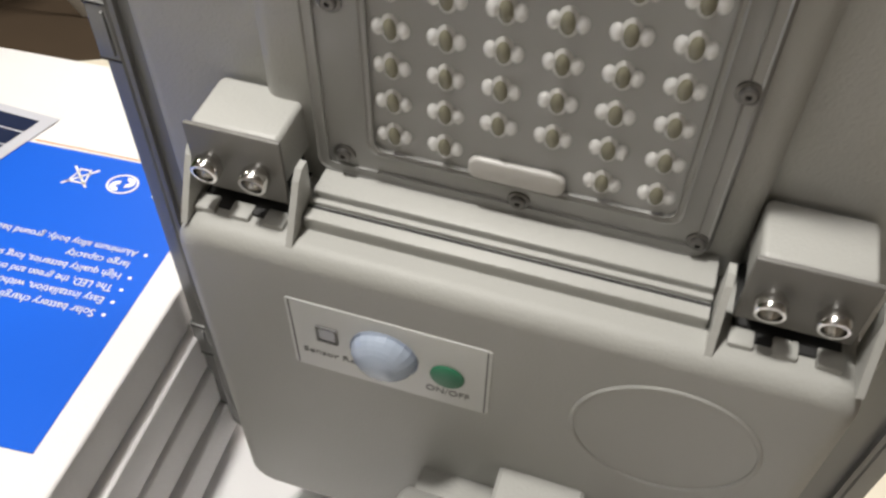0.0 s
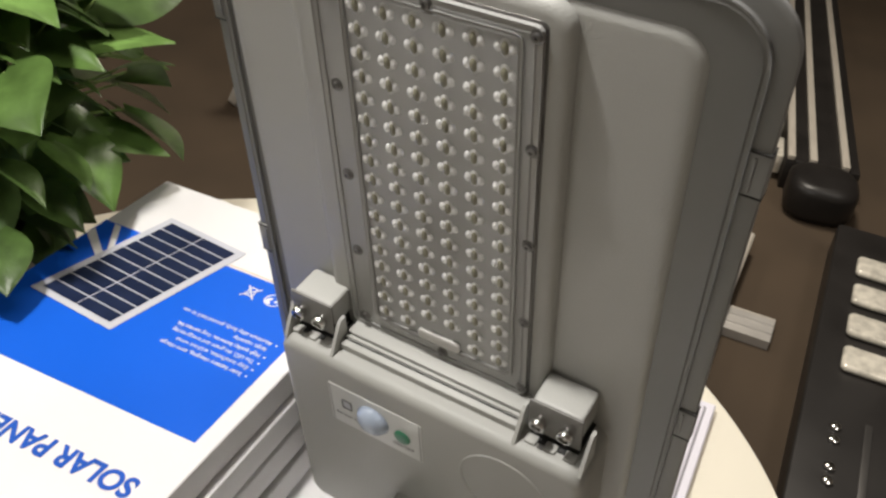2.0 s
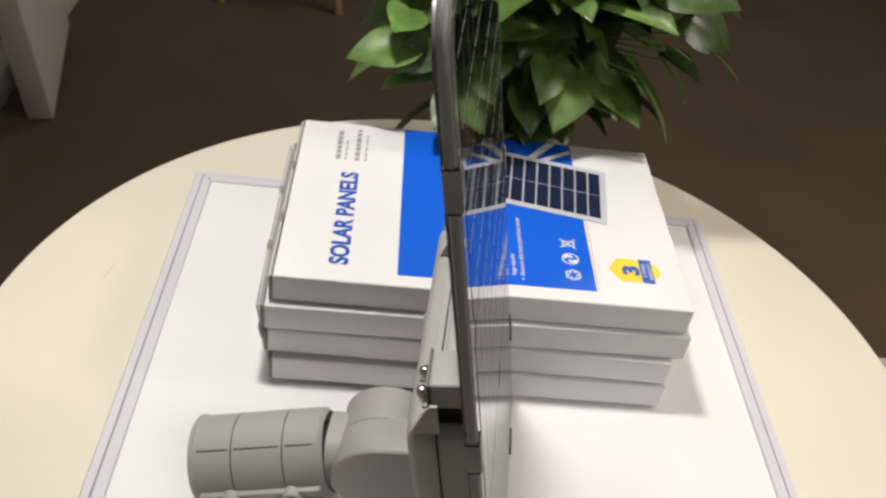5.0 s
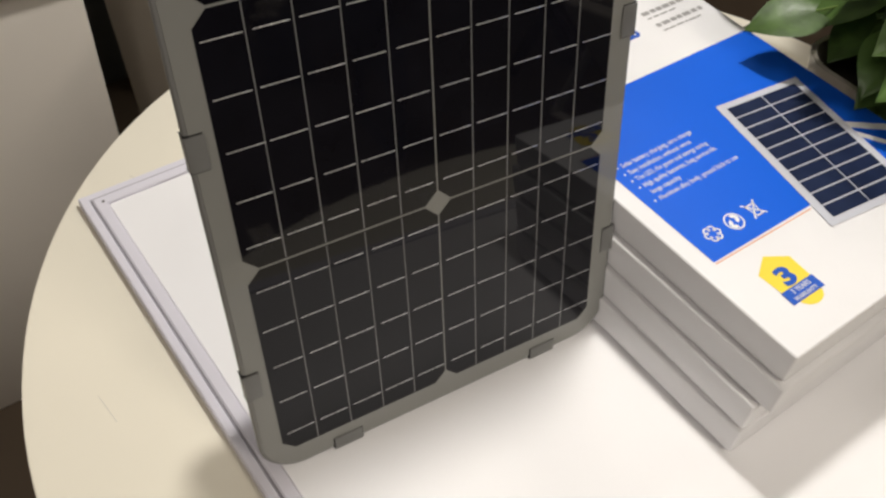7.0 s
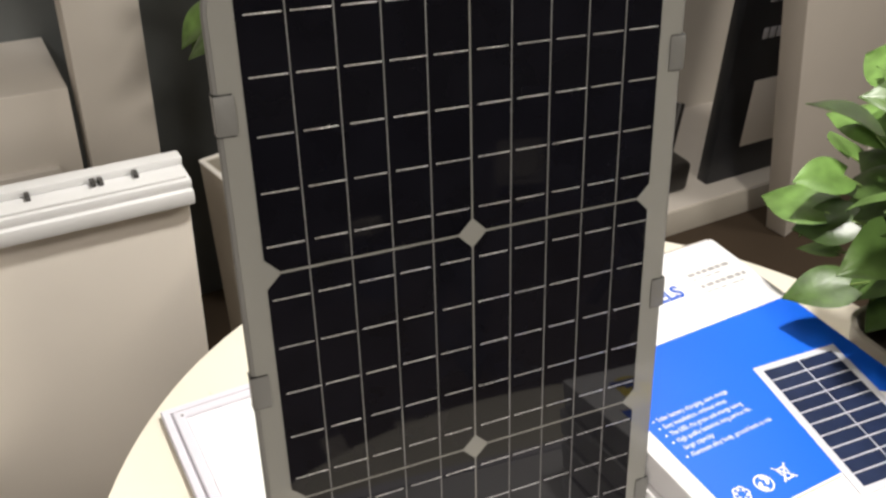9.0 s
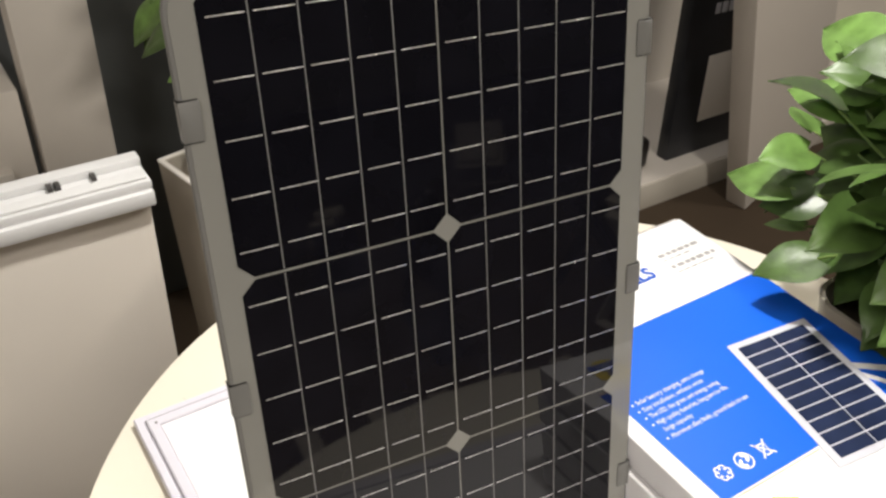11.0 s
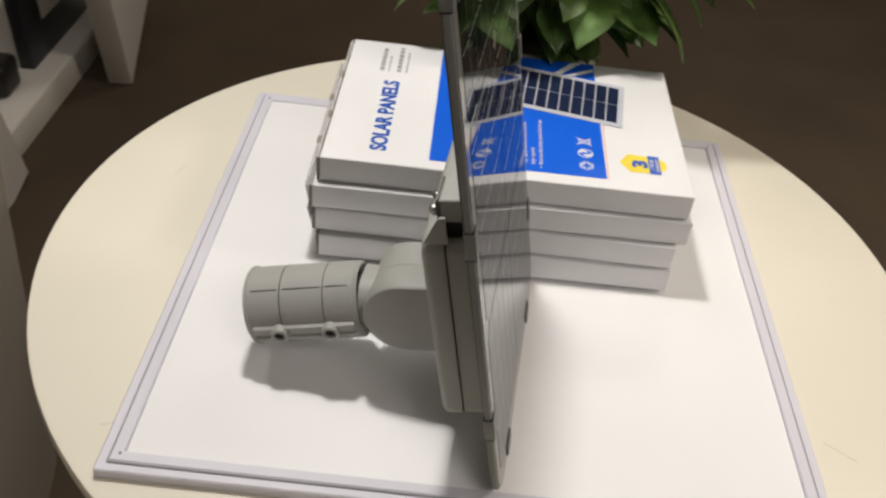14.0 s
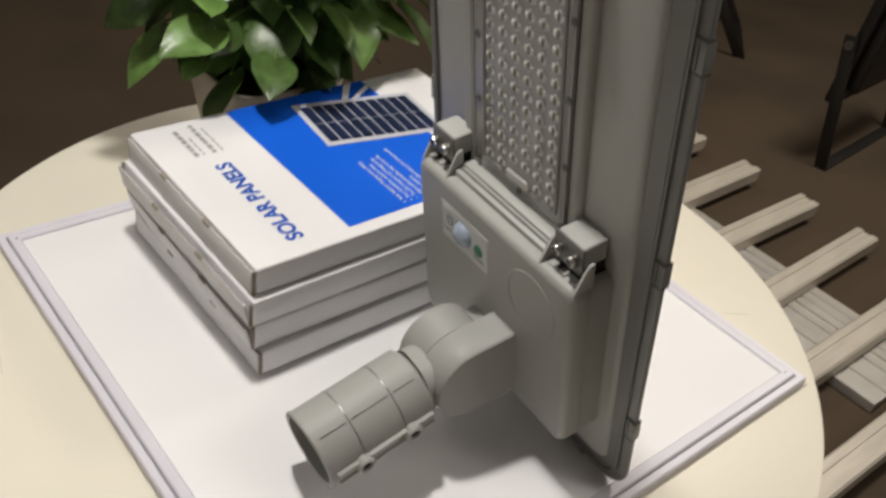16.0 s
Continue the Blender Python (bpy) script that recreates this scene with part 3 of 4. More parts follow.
for u0, u1 in ((0.0705, 0.0992), (-0.0942, -0.0643)):
    block = lpart("clamp_block", join(slab(u0, u1, 0.0665, 0.0855, -0.0150, -0.0385, r=0.002, bevel=0.0030)), GREY, label="clamp block with two hollow bolts")
    lpart("clamp_plate", box(u0 - 0.001, u1 + 0.001, 0.0610, 0.0862, -0.0380, -0.0396, 0.0005), CLAMPGREY, block)
    # a black bar put in for the shade in the gap under the block
    lpart("clamp_gap", box(u0, u1, 0.0548, 0.0562, -0.0150, -0.0425, 0.0004), BLACK, block)
    lpart("clamp_core", box(u0 + 0.002, u1 - 0.002, 0.0562, 0.0668, -0.0150, -0.0345, 0.0005), BLACK, block)
    for k in range(3):
        c = u0 + (u1 - u0) * (0.10 + 0.40 * k)
        lpart("lug", box(c - 0.0036, c + 0.0036, 0.0535, 0.0568, -0.0390, -0.0455, 0.0008), GREY2, block)
    for f in (0.24, 0.78):
        c = u0 + (u1 - u0) * f
        m = Matrix.Translation((c, 0.0735, -0.0385)) @ pose(0, 0, 0, 180 - 10, 0, 0)
        lpart("hollow_bolt", moved(revolve([(0.0032, 0), (0.0032, 0.0022), (0.0042, 0.0025), (0.0045, 0.0029), (0.0045, 0.0066), (0.0041, 0.0071), (0.0033, 0.0071), (0.0031, 0.0040), (0.0010, 0.0038)], 24), m), STEEL, block, "chrome hollow socket bolt")
# sensor label; writing runs towards -u
label_plate = lpart("sensor_label", slab(-0.0003, 0.0688, -0.0040, 0.0335, -0.0534, -0.0540, r=0.0012, bevel=0.0002), STICKER, battery, "white sensor label")


def on_label(u, v, n):
    return PLACE @ Matrix.Translation((u, v, n)) @ Matrix(((-1, 0, 0, 0), (0, 1, 0, 0), (0, 0, -1, 0), (0, 0, 0, 1)))


lpart("receiver_window", frame_ring(0.0515, 0.0590, 0.0140, 0.0222, 0.0008, -0.0539, -0.0545, r=0.0005), INK, label_plate, smooth=False)
lpart("receiver_glass", box(0.0520, 0.0585, 0.0145, 0.0217, -0.0538, -0.0542, 0.0001), SILVERINK, label_plate)
dome_faces = [(0.0113 * math.cos(radians(a)), 0.0078 * math.sin(radians(a))) for a in range(0, 90, 10)] + [(0.0004, 0.0078)]
lpart("sensor_dome", moved(revolve([(0.0118, -0.001), (0.0118, 0.0006)] + dome_faces, 22), Matrix.Translation((0.0355, 0.0160, -0.0540)) @ pose(0, 0, 0, 180, 0, 0)), DOME, label_plate, "milky faceted motion sensor dome", smooth=False)
lpart("power_button", moved(revolve([(0.0058, 0), (0.0058, 0.0006), (0.0052, 0.0011), (0.0010, 0.0013)], 28), Matrix.Translation((0.0140, 0.0130, -0.0540)) @ pose(0, 0, 0, 180, 0, 0)), GREEN, label_plate, "green round button")
writing("label_text", "ON/OFF", 0.0045, INK, label_plate, on_label(0.0215, 0.0020, -0.0541), 0.0150)
writing("label_text", "Sensor Recept", 0.0040, INK, label_plate, on_label(0.0650, 0.0050, -0.0541), 0.0270)
for x in (0.0008, 0.0672):
    lpart("label_rule", box(x, x + 0.0005, -0.0034, 0.0330, -0.0539, -0.0542, 0.00005), INK, label_plate)
# pole joint: two cheeks round one hinge, then the sleeve
PLACE = SH
KV, KN, KR = -0.0745, -0.0880, 0.0360


def cheek(u0, u1, radius, back):
    pts = [(KV + radius, back), *[(KV + radius * math.cos(radians(a)), KN - radius * math.sin(radians(a))) for a in range(0, 181, 12)], (KV - radius, back)]
    e = 0.0015
    rings = []
    for u, k in ((u0, 0.965), (u0 + e, 1.0), (u1 - e, 1.0), (u1, 0.965)):
        rings.append([(u, KV + (v - KV) * k, n if n == back else KN + (n - KN) * k) for v, n in pts])
    return loft(rings)


def knuckle(u0, u1, radius):
    rings = []
    for u, k in ((u0, 0.98), (u0 + 0.0008, 1.0), (u1 - 0.0015, 1.0), (u1, 0.95)):
        rings.append([(u, KV + radius * k * math.cos(radians(a)), KN - radius * k * math.sin(radians(a))) for a in range(0, 360, 10)])
    return loft(rings)


joint = lpart("pole_joint", join(cheek(-0.0390, -0.0072, KR, -0.0470), knuckle(-0.0070, 0.0260, 0.0350), box(-0.0068, 0.0225, KV - 0.022, KV + 0.018, KN, -0.0470, 0.002)), GREY2, label="grey hinged pole joint")
lpart("joint_neck", moved(loft([rring(0, 0, 0.050, 0.046, 0.018, 0.0, 8), rring(0, 0, 0.056, 0.050, 0.022, 0.030, 8)]), Matrix.Translation((-0.0065, -0.0765, -0.098)) @ pose(0, 0, 0, 180, 0, 0)), GREY2, joint)
AX0, AX1 = Vector((-0.0065, -0.0795, -0.1290)), Vector((-0.0125, -0.0870, -0.2300))
SM = Matrix.Translation(AX0) @ (AX1 - AX0).to_track_quat("Z", "Y").to_matrix().to_4x4()
SL, SR = (AX1 - AX0).length, 0.0340
sleeve = lpart("pole_sleeve", moved(revolve([(SR - 0.008, 0.004), (SR - 0.003, 0.0), (SR, 0.003),
                                              (SR, SL - 0.003), (SR + 0.0010, SL - 0.0026), (SR + 0.0010, SL - 0.0005), (SR + 0.0005, SL), (SR - 0.004, SL), (SR - 0.0045, SL - 0.06), (0.002, SL - 0.062)], 56), SM), GREY2, label="round grey pole sleeve")
lpart("sleeve_collar", moved(revolve([(SR - 0.010, -0.004), (SR - 0.010, 0.006)], 40), SM), BLACK, sleeve)
# bolt flange on the -u side
flange_dir = SM.to_3x3().inverted() @ Vector((-1, -0.10, 0))
fa = math.degrees(math.atan2(flange_dir.y, flange_dir.x))
FM = SM @ pose(0, 0, 0, 0, 0, fa)
# thin moulding seams: two round the sleeve, and one along each flank between them
lines = []
for a in (fa - 66, fa + 66, fa + 180):
    for z0, z1 in ((0.007, 0.027), (0.032, 0.066), (0.071, SL - 0.007)):
        lines.append(moved(box(SR - 0.0008, SR + 0.0005, -0.0005, 0.0005, z0, z1, 0.0002), SM @ pose(0, 0, 0, 0, 0, a)))
for z in (0.0295, 0.0685):
    lines.append(moved(revolve([(SR - 0.0005, z - 0.0005), (SR + 0.0003, z - 0.0004), (SR + 0.0003, z + 0.0004), (SR - 0.0005, z + 0.0005)], 56), SM))
lpart("sleeve_groove", join(*lines), DARKSTEEL, sleeve)
lpart("sleeve_flange", join(moved(box(SR - 0.003, SR + 0.0035, -0.0065, -0.0045, 0.004, SL - 0.006, 0.0006), FM), moved(box(SR - 0.003, SR + 0.0035, 0.0045, 0.0065, 0.004, SL - 0.006, 0.0006), FM),
                            moved(box(SR - 0.003, SR + 0.0015, -0.0045, 0.0045, 0.004, SL - 0.006, 0.0006), FM)), GREY2, sleeve)
for z in (0.026, 0.072):
    m = FM @ Matrix.Translation((SR - 0.001, 0, z)) @ pose(0, 0, 0, 0, 90, 0)
    boss = lpart("bolt_boss", moved(revolve([(0.0082, 0), (0.0080, 0.0070), (0.0074, 0.0078), (0.0050, 0.0078), (0.0048, 0.0045), (0.0010, 0.0044)], 24), m), GREY2, sleeve)
    lpart("bolt_head", moved(revolve([(0.0044, 0.0042), (0.0044, 0.0060), (0.0024, 0.0062), (0.0020, 0.0050)], 8), m), BLACK, sleeve)

# ---- pothos in a ceramic pot ----


def leaf_piece(length, wide, fold, droop, rnd):
    """A heart-shaped leaf from the stalk at the origin along +x, folded along its midrib, drooping at the tip."""
    verts, faces = [], []
    n, m = 11, 5
    for i in range(n):
        t = i / (n - 1)
        s = t ** 0.9
        w = wide * (math.sin(math.pi * min(1, s * 0.93 + 0.09)) ** 0.8) * (1 - 0.42 * s) * (1.0 if t < 0.98 else 0.1)
        x = length * t
        z = -droop * length * t ** 2.2
        for j in range(-m, m + 1):
            q = j / m
            back = -0.16 * length * (1 - t) ** 3 * abs(q) ** 1.3
            ripple = 0.035 * wide * math.sin(5 * t + 3 * q + rnd)
            verts.append((x + back, w * q, z + fold * w * abs(q) ** 1.4 - 0.25 * w * q * q + ripple * abs(q)))
    c = 2 * m + 1
    for i in range(n - 1):
        for j in range(c - 1):
            faces.append((i * c + j, (i + 1) * c + j, (i + 1) * c + j + 1, i * c + j + 1))
    return verts, faces


LEAVES = [leaf_piece(*q) for q in ((0.086, 0.046, 0.40, 0.22, 0), (0.078, 0.042, 0.22, 0.30, 1), (0.092, 0.049, 0.30, 0.14, 2), (0.068, 0.034, 0.50, 0.25, 3), (0.084, 0.044, 0.25, 0.38, 4), (0.060, 0.032, 0.35, 0.18, 5))]


def shared(pieces, name, material):
    out = []
    for v, f in pieces:
        me = bpy.data.meshes.new(name)
        me.from_pydata(v, [], f)
        me.materials.append(material)
        me.polygons.foreach_set("use_smooth", [True] * len(me.polygons))
        out.append(me)
    return out


LEAF_MESH = shared(LEAVES, "leaf", LEAF)
PALE_MESH = shared(LEAVES[3:4], "leaf", LEAFPALE)
YELLOW_MESH = shared(LEAVES[:1], "leaf", LEAFYELLOW)


def foliage(plant, heart, spread, rnd, count, low=-0.35, high=0.9, pale=(), yellow=()):
    """Leaves on stalks that bow outwards from the heart of the plant."""
    for k in range(count):
        f = (k + 0.5) / count
        rise = low + (high - low) * f
        a = k * 2.39996 + rnd.uniform(-0.35, 0.35)
        reach = math.sqrt(max(0.05, 1 - min(1, abs(rise)) ** 2)) * rnd.uniform(0.30, 1.0)
        tip = Vector((spread[0] * reach * math.cos(a), spread[1] * reach * math.sin(a), spread[2] * rise + rnd.uniform(-0.015, 0.015)))
        out = Vector((math.cos(a), math.sin(a), 0))
        place = Vector(heart) + tip
        root = Vector((heart[0], heart[1], heart[2] - 0.10)) + out * 0.02
        mid = (root + place) / 2 + Vector((0, 0, 0.035))
        stalk = join(pipe(root, mid, 0.0016, 6, 0.0014), pipe(mid, place, 0.0014, 6, 0.0012))
        part("stem", moved(stalk, plant.matrix_basis.inverted()), STEM, plant)
        down = rnd.uniform(-20, 42) - rise * 26
        yaw = math.degrees(a) + rnd.uniform(-40, 40)
        size = rnd.uniform(0.58, 1.00)
        m = Matrix.Translation(place) @ pose(0, 0, 0, 0, 0, yaw) @ pose(0, 0, 0, 0, down, 0) @ pose(0, 0, 0, rnd.uniform(-42, 42), 0, 0) @ Matrix.Scale(size, 4)
        data = PALE_MESH[0] if k in pale else YELLOW_MESH[0] if k in yellow else LEAF_MESH[rnd.randrange(len(LEAF_MESH))]
        put(new("leaf", data), plant, at=plant.matrix_basis.inverted() @ m)


rnd = random.Random(7)
pothos = thing("potted_pothos", "bushy green pothos plant in a beige ceramic pot beside the cartons", "plant", pose(0.045, 0.365, 0.75))
part("pot", loft([rring(0, 0, 0.120, 0.120, 0.030, 0.0, 6), rring(0, 0, 0.126, 0.126, 0.030, 0.003, 6), rring(0, 0, 0.158, 0.158, 0.034, 0.110, 6), rring(0, 0, 0.160, 0.160, 0.034, 0.115, 6),
                  rring(0, 0, 0.150, 0.150, 0.030, 0.115, 6), rring(0, 0, 0.142, 0.142, 0.030, 0.085, 6)]), POT, pothos)
part("soil", loft([rring(0, 0, 0.144, 0.144, 0.030, 0.086, 6), rring(0, 0, 0.140, 0.140, 0.030, 0.092, 6)]), SOIL, pothos)
foliage(pothos, (0.055, 0.365, 0.990), (0.180, 0.140, 0.145), rnd, 215, -0.70, 1.0, pale=(76, 105, 147), yellow=(3,))
foliage(pothos, (0.055, 0.365, 0.990), (0.105, 0.085, 0.120), rnd, 55, -0.35, 1.0)

# ---- west side: partition, planter, platform, boards ----
partition = thing("desk_partition", "low pale office partition with a white top rail beside the table", "partition", pose(-0.738, 0, 0))
part("partition_panel", box(-0.02, 0.02, -2.4, -0.150, 0.0, 0.725, 0.002), PARTITION, partition)
part("top_rail", join(box(-0.035, 0.036, -2.4, -0.145, 0.725, 0.748, 0.003), box(-0.030, 0.030, -2.4, -0.145, 0.748, 0.762, 0.003), box(-0.034, -0.012, -2.4, -0.145, 0.762, 0.774, 0.002), box(0.006, 0.026, -2.4, -0.150, 0.762, 0.767, 0.002)), RAILPAINT, partition, "white stepped cable rail")
for y in (-0.21, -0.255, -0.265, -0.345, -0.55):
    part("rail_clip", box(-0.012, 0.002, y - 0.003, y + 0.003, 0.762, 0.770, 0.0006), DARKSTEEL, partition)

planter = thing("floor_planter", "tall grey-beige box planter with leafy pothos standing on the floor", "planter", pose(-0.760, 0.093, 0, 0, 0, 12))
part("planter_box", loft([rring(0, 0, 0.21, 0.27, 0.004, 0.0, 2), rring(0, 0, 0.27, 0.33, 0.004, 0.70, 2), rring(0, 0, 0.25, 0.31, 0.004, 0.70, 2), rring(0, 0, 0.24, 0.30, 0.004, 0.60, 2)]), PLANTER, planter, smooth=False)
part("planter_rim", frame_ring(-0.1355, 0.1355, -0.1655, 0.1655, 0.008, 0.698, 0.702, r=0.003), WHITEBOARD, planter, "pale planter rim", smooth=False)
part("planter_soil", box(-0.122, 0.122, -0.152, 0.152, 0.60, 0.635, 0.004), SOIL, planter)
foliage(planter, (-0.83, 0.075, 0.90), (0.13, 0.15, 0.20), rnd, 60, -0.75, 1.0)

platform = thing("display_platform", "low off-white display platform along the wall", "platform", pose(-1.36, 1.6, 0))
part("platform_deck", box(-0.24, 0.23, -0.75, 2.2, 0.0, 0.085, 0.003), WHITEBOARD, platform)
part("platform_edge", box(0.23, 0.236, -0.75, 2.2, 0.0, 0.080, 0.002), OFFWHITE, platform)
post = thing("white_post", "plain white flat post leaning beside the platform", "post", pose(-1.10, 0.970, 0, 15, 0, 0))
part("post_body", box(-0.035, 0.035, -0.08, 0.08, 0.0, 2.3, 0.003), WHITEBOARD, post)
board = thing("display_board", "white display board leaning on the floor", "display board", pose(-1.02, 1.535, 0, 18, 0, 8))
part("board_body", box(-0.02, 0.045, 0.0, 0.36, 0.0, 2.1, 0.003), WHITEBOARD, board)
slats = thing("ribbed_panel", "ribbed pale panel standing behind the planter", "panel", pose(-1.3, 0.5, 0))
part("rib_backing", box(-0.02, 0.0, -0.35, 0.33, 0.0, 1.3, 0.002), WHITEBOARD, slats)
for k in range(40):
    part("rib", box(0.0, 0.012, -0.35, 0.33, 0.03 + 0.03 * k, 0.048 + 0.03 * k, 0.003), WHITEBOARD, slats)
slate = thing("slate_board", "dark slate-grey board on the wall behind the planter", "board", pose(-1.45, 0.25, 0))
part("slate_sheet", box(-0.02, 0.02, -0.55, 0.75, 0.0, 2.2, 0.002), SLATE, slate)
column = thing("white_upright", "plain white upright at the end of the cabinet", "upright", pose(-1.2, -0.155, 0))
part("upright_body", box(-0.05, 0.046, -0.052, 0.062, 0.05, 2.3, 0.003), WHITEBOARD, column)
part("upright_face", box(0.046, 0.050, -0.055, 0.065, 0.05, 2.3, 0.001), WHITEBOARD, column)
part("upright_foot", box(-0.052, 0.052, -0.057, 0.067, 0.0, 0.05, 0.002), OFFWHITE, column)
cabinet = thing("white_cabinet", "white low cabinet with a drawer beside the upright", "cabinet", pose(-1.25, -0.62, 0))
part("cabinet_body", box(-0.2, 0.06, -0.4, 0.40, 0.0, 0.70, 0.003), WHITEBOARD, cabinet)
part("drawer_front", box(0.06, 0.078, -0.38, 0.36, 0.42, 0.56, 0.002), WHITEBOARD, cabinet)
part("cabinet_door", box(0.06, 0.078, -0.38, 0.36, 0.05, 0.41, 0.002), WHITEBOARD, cabinet)
poster = thing("poster_stand", "dark printed poster board leaning on the wall", "poster", pose(-1.19, 1.56, 0.086) @ pose(0, 0, 0, 0, -2, 0))
part("poster_sheet", box(-0.04, 0.0, -0.14, 0.26, 0.0, 1.2, 0.002), POSTERBLACK, poster)
part("paper_note", box(0.0005, 0.0015, -0.04, 0.15, 0.10, 0.30, 0.0003), WHITEBOARD, poster, "white paper note")
for z, h in ((0.52, 0.045), (0.42, 0.03)):
    y = -0.05
    while y < 0.14:
        w = rnd.uniform(0.015, 0.028)
        part("print_bar", box(0.0005, 0.0012, y, y + w, z, z + h, 0.0002), SILVERINK, poster)
        y += w + 0.006
for y in (-0.35, -0.15):
    fix = thing("black_fixture", "small black lamp fixture lying on the platform", "lamp", pose(-1.25, 1.45 + y, 0.086))
    part("fixture_body", slab(-0.06, 0.06, -0.05, 0.05, 0.0, 0.09, r=0.02, bevel=0.015), BLACKPAINT, fix)
    part("fixture_arm", pipe((0, 0, 0.08), (-0.05, 0.06, 0.22), 0.015), BLACKPAINT, fix)

# ---- east side: rails and lamps on the carpet ----
RAILALU = mat("bright_aluminium_rail", (0.66, 0.61, 0.53), 0.4, 0.25, vary=0.08, scale=9, stretch=(1, 8, 1))


def extrude_y(profile, y0, y1):
    return loft([[(x, y1, z) for x, z in profile], [(x, y0, z) for x, z in profile]])


def extrude_x(profile, x0, x1):
    return loft([[(x0, y, z) for y, z in profile], [(x1, y, z) for y, z in profile]])


CHANNEL = [(-0.034, 0.0), (0.034, 0.0), (0.034, 0.036), (0.029, 0.040), (0.012, 0.040), (0.011, 0.036), (-0.011, 0.036), (-0.012, 0.040), (-0.029, 0.040), (-0.034, 0.036)]
for k, y in enumerate((-0.23, -0.02, 0.19, 0.40, 0.595, 0.79)):
    bar = thing("aluminium_rail", "bright aluminium channel rail lying across flat profiles", "rail", pose(1.295, y, 0.026) @ pose(0, 0, 0, 0, 0, 1.0 * (k % 3 - 1)), group="rails on the floor")
    part("channel", extrude_x(CHANNEL, -0.75, 0.575), RAILALU, bar, smooth=False)
    part("end_face", box(0.575, 0.5765, -0.031, 0.031, 0.003, 0.034, 0.0005), ALUDULL, bar)
for x0, x1, y0 in ((1.465, 1.56, -0.385), (1.30, 1.455, -0.16)):
    prof = thing("flat_profile", "wide ribbed aluminium profile lying on the carpet", "profile", pose(x0, 0, 0.0005), group="profiles on the floor")
    w = x1 - x0
    ribs = [(0.0, 0.0), (w, 0.0)]
    for i in range(2, -1, -1):
        c = 0.012 + (w - 0.024) * i / 2
        ribs += [(c + 0.012, 0.024), (c - 0.012, 0.024)]
        if i:
            ribs += [(c - 0.014, 0.020), (c - (w - 0.024) / 2 + 0.014, 0.020)]
    part("profile_sheet", extrude_y(ribs, y0, 0.86), ALUDULL, prof, smooth=False)
    part("profile_edge", box(w, w + 0.004, y0, 0.86, 0.0, 0.025, 0.001), RAILALU, prof)


def flood(m, material, label, w=0.30, h=0.34, lean=-58, high=0.21, foot=0.147):
    """A flat floodlight turned by lean degrees in a U bracket, whose foot lies behind its pivot."""
    ob = thing("floodlight", label, "floodlight", m)
    tilt = Matrix.Translation((0, 0, high)) @ pose(0, 0, 0, lean, 0, 0)
    if lean > 0:
        tilt = tilt @ pose(0, 0, 0, 0, 180, 0)
    part("flood_body", moved(slab(-w / 2, w / 2, -h / 2, h / 2, 0.0, 0.035, r=0.02, bevel=0.006), tilt), material, ob)
    part("driver_box", moved(slab(-w / 2 + 0.025, w / 2 - 0.025, -h / 2 + 0.05, h / 2 - 0.03, 0.034, 0.075, r=0.02, bevel=0.012), tilt), material, ob)
    part("flood_glass", moved(slab(-w / 2 + 0.02, w / 2 - 0.02, -h / 2 + 0.02, h / 2 - 0.02, -0.004, 0.0, r=0.01, bevel=0.001), tilt), BLACKPAINT, ob)
    steep, long = math.degrees(math.atan2(foot, high)), math.hypot(foot, high)
    for s in (-1, 1):
        part("bracket_arm", moved(box(-0.003, 0.003, -0.020, 0.020, 0.002, long + 0.03, 0.001), Matrix.Translation((s * (w / 2 + 0.012), foot, 0.0)) @ pose(0, 0, 0, steep, 0, 0)), material, ob)
        part("bracket_knob", pipe((s * (w / 2 + 0.022), 0.0, high), (s * (w / 2 - 0.004), 0.0, high), 0.014), DARKSTEEL, ob)
    part("bracket_foot", box(-w / 2 - 0.015, w / 2 + 0.015, foot - 0.02, foot + 0.02, 0.0, 0.005, 0.001), material, ob)
    return ob


flood(pose(1.98, 1.305, 0, 0, 0, -179), OFFWHITE, "off-white floodlight tipped back on its bracket on the carpet", 0.38, 0.50, 64, 0.235, 0.19)
flood(pose(2.43, 0.61, 0, 0, 0, -176), BLACKPAINT, "wide black floodlight standing upright on a U bracket on the carpet", 0.48, 0.40, 86, 0.40, 0.07)
flood(pose(2.70, 1.41, 0, 0, 0, 38), BLACKPAINT, "small black floodlight tipped over its bracket on the carpet", 0.33, 0.45, -62, 0.22, -0.15)
flood(pose(4.25, 2.05, 0, 0, 0, 160), BLACKPAINT, "black floodlight tipped forward far off on the carpet", 0.40, 0.36)
flood(pose(4.75, 1.75, 0, 0, 0, 120), OFFWHITE, "off-white floodlight far off on the carpet", 0.30, 0.30)
module = thing("module_floodlight", "black module floodlight with rows of bright lenses on the floor", "floodlight", pose(1.55, -0.9, 0.0))
part("module_body", slab(-0.75, 0.45, -0.42, 0.43, 0.0, 0.10, r=0.01, bevel=0.006), BLACKPAINT, module)
MODGLASS = mat("bright_module_lens", (0.80, 0.76, 0.66), 0.2, 0.2, vary=0.25, scale=40, fine=0.5, fine_scale=60)
for i in range(4):
    for j in range(5):
        part("module_lens", slab(-0.210 + 0.135 * i, -0.125 + 0.135 * i, 0.37 - 0.12 * (j + 1) + 0.006, 0.37 - 0.12 * j, 0.1005, 0.118, r=0.012, bevel=0.008), MODGLASS, module)
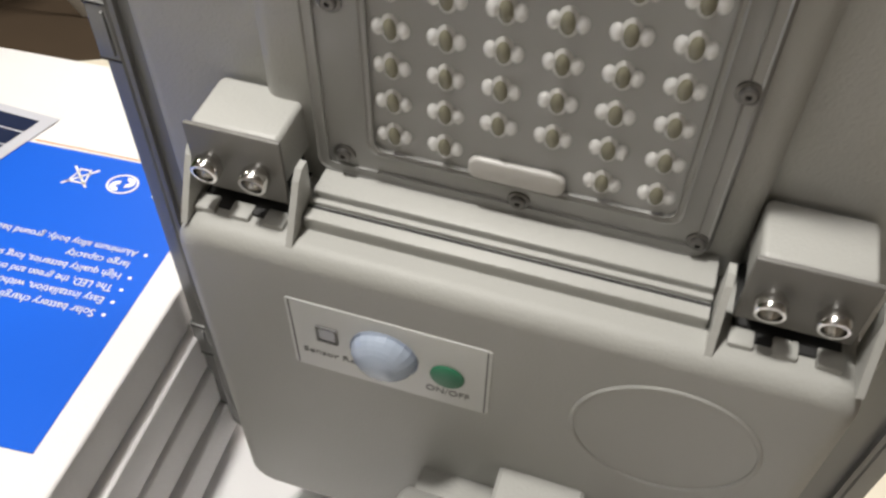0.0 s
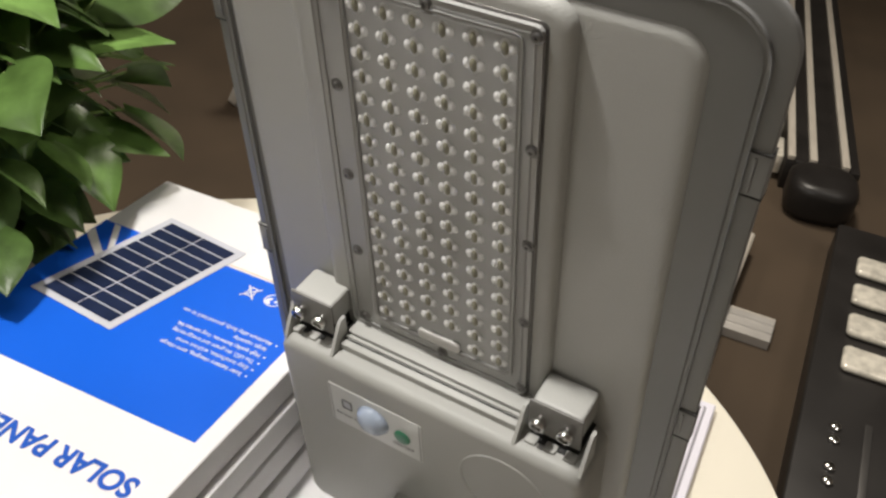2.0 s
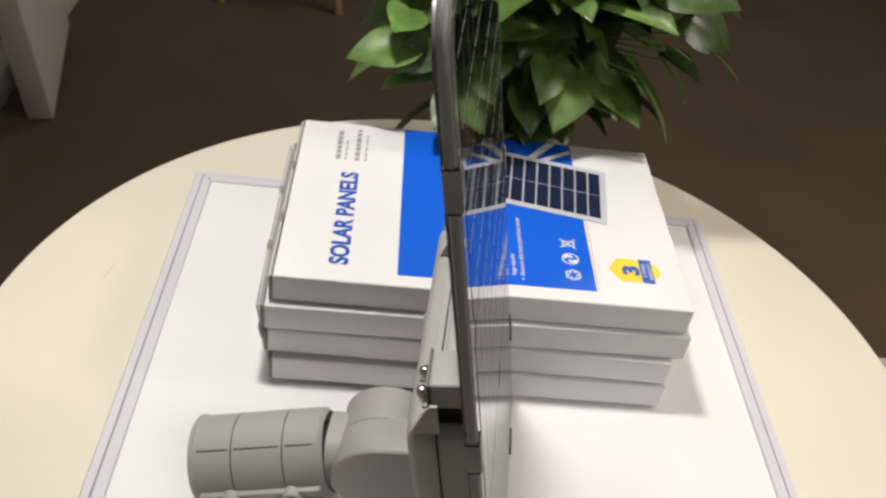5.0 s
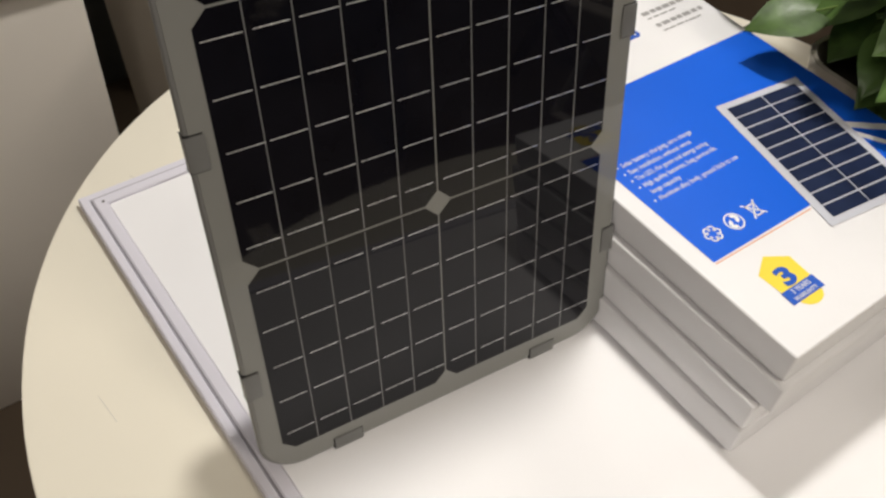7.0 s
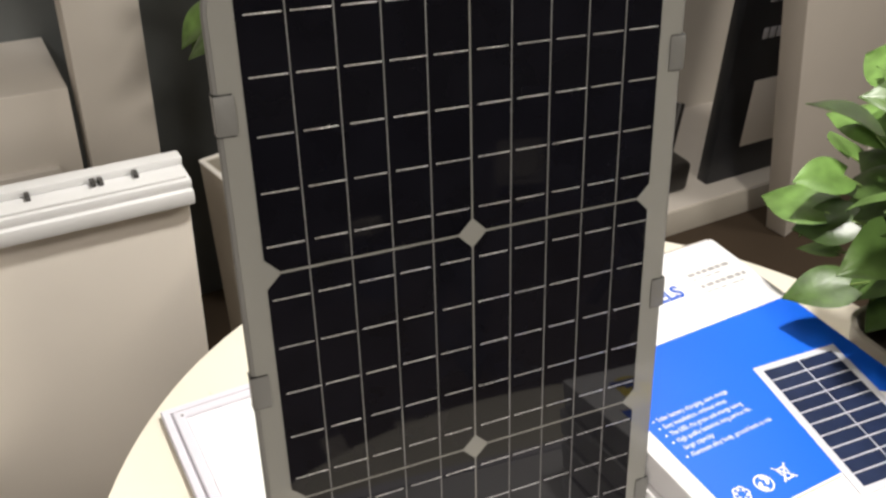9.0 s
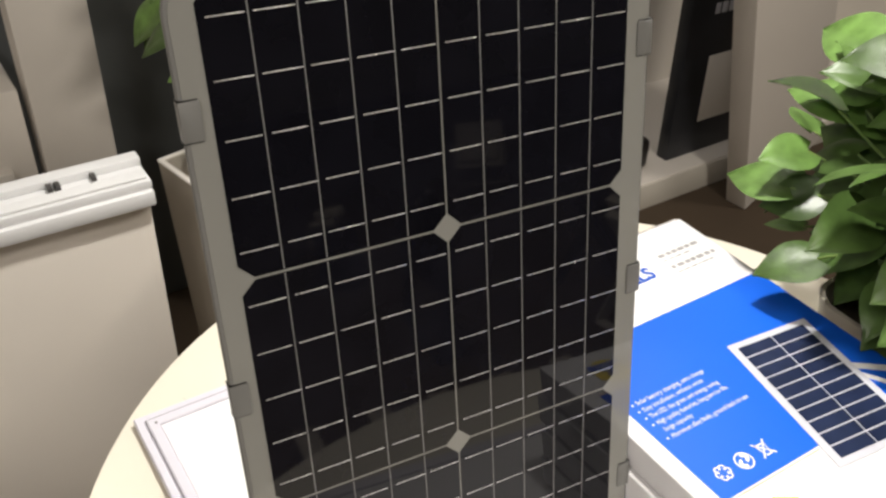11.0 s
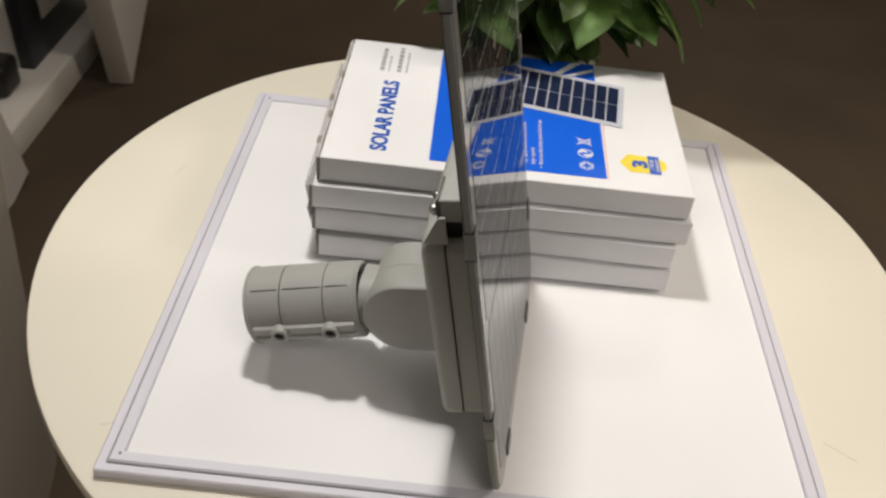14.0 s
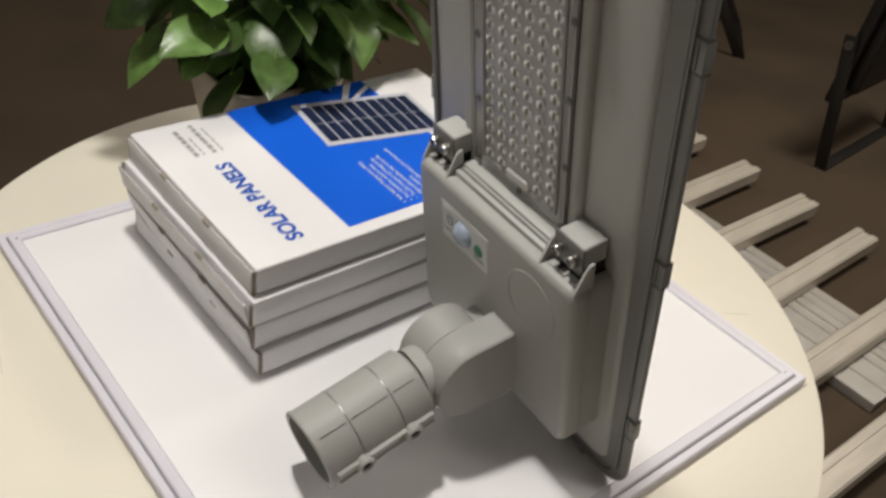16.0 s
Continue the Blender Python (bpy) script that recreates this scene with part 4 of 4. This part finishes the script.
for x in (-0.40, -0.44, -0.52, -0.56):
    part("module_screw", revolve([(0.011, 0.1), (0.011, 0.106), (0.007, 0.109), (0.001, 0.109)], 16), STEEL, module, at=Matrix.Translation((x, 0.36, 0)))
part("module_groove", box(-0.60, -0.36, 0.29, 0.305, 0.1, 0.104, 0.001), DARKSTEEL, module)
lean = thing("linear_lamp", "long dark linear lamp with bright lens blocks along its side", "lamp", pose(2.32, -0.385, 0.0, 0, 0, 7.5))
part("end_bracket", slab(-0.20, 0.0, -0.11, 0.09, 0.0, 0.12, r=0.07, bevel=0.03), BLACKPAINT, lean, "rounded black end bracket")
part("linear_body", box(0.0, 2.3, -0.12, 0.10, 0.0, 0.10, 0.006), BLACKPAINT, lean)
for y in (0.075, 0.01, -0.085):
    part("linear_edge", box(0.0, 2.3, y, y + 0.022, 0.10, 0.116, 0.002), RAILALU, lean)
for k in range(9):
    part("linear_lens", box(0.05 + 0.24 * k, 0.19 + 0.24 * k, 0.101, 0.125, 0.02, 0.085, 0.006), MODGLASS, lean)
WOOD = mat("tan_wood", (0.30, 0.17, 0.08), 0.5, vary=0.15, scale=12, stretch=(1, 1, 0.1))
stool = thing("wooden_stool", "tan wooden stool with round tapered legs on the carpet", "stool", pose(-0.48, 2.57, 0.0))
for sx in (-1, 1):
    for sy in (-1, 1):
        part("leg", pipe((sx * 0.20, sy * 0.20, 0.0), (sx * 0.14, sy * 0.14, 0.43), 0.014, 12, 0.02), WOOD, stool)
part("seat", slab(-0.2, 0.2, -0.2, 0.2, 0.43, 0.46, r=0.06, bevel=0.01), WOOD, stool)
gear = thing("black_gear_lamp", "black and white lamp head with trailing cable on the carpet", "lamp", pose(3.27, 0.475, 0.0, 0, 0, -38))
TIP = pose(0, 0, 0.012, 0, 9, 0)
part("gear_body", moved(slab(-0.085, 0.085, -0.075, 0.060, 0.0, 0.27, r=0.03, bevel=0.02), TIP), BLACKPAINT, gear)
for x in (-0.045, 0.0, 0.045):
    part("gear_fin", moved(box(x - 0.006, x + 0.006, -0.090, -0.074, 0.03, 0.24, 0.003), TIP), BLACKPAINT, gear)
part("gear_screw", moved(revolve([(0.014, 0.0), (0.014, 0.010), (0.008, 0.014), (0.001, 0.014)], 16), TIP @ Matrix.Translation((-0.06, -0.076, 0.16)) @ pose(0, 0, 0, 90, 0, 0)), STEEL, gear)
part("gear_cap", moved(join(slab(-0.050, 0.100, -0.055, 0.050, 0.272, 0.300, r=0.02, bevel=0.008), slab(-0.070, 0.060, -0.045, 0.040, 0.298, 0.345, r=0.02, bevel=0.012)), TIP), OFFWHITE, gear)
for y in (-0.045, -0.010):
    part("gear_clamp", moved(join(box(0.090, 0.118, y, y + 0.012, 0.16, 0.25, 0.004), box(0.112, 0.124, y, y + 0.012, 0.15, 0.26, 0.004)), TIP), OFFWHITE, gear)


def cable(name, points, r, material, parent):
    part(name, join(*[pipe(p, q, r, 8) for p, q in zip(points, points[1:])]), material, parent)


cable("cable_loop", [(0.14 + 0.055 * math.cos(radians(a)), -0.07, 0.10 + 0.085 * math.sin(radians(a))) for a in range(0, 361, 20)], 0.005, BLACKPAINT, gear)
cable("gear_cable", [(0.08 + 0.028 * k, -0.08 - 0.020 * k + 0.012 * math.sin(k * 0.9), 0.007 + 0.05 * max(0, 1 - k / 2)) for k in range(9)], 0.006, BLACKPAINT, gear)
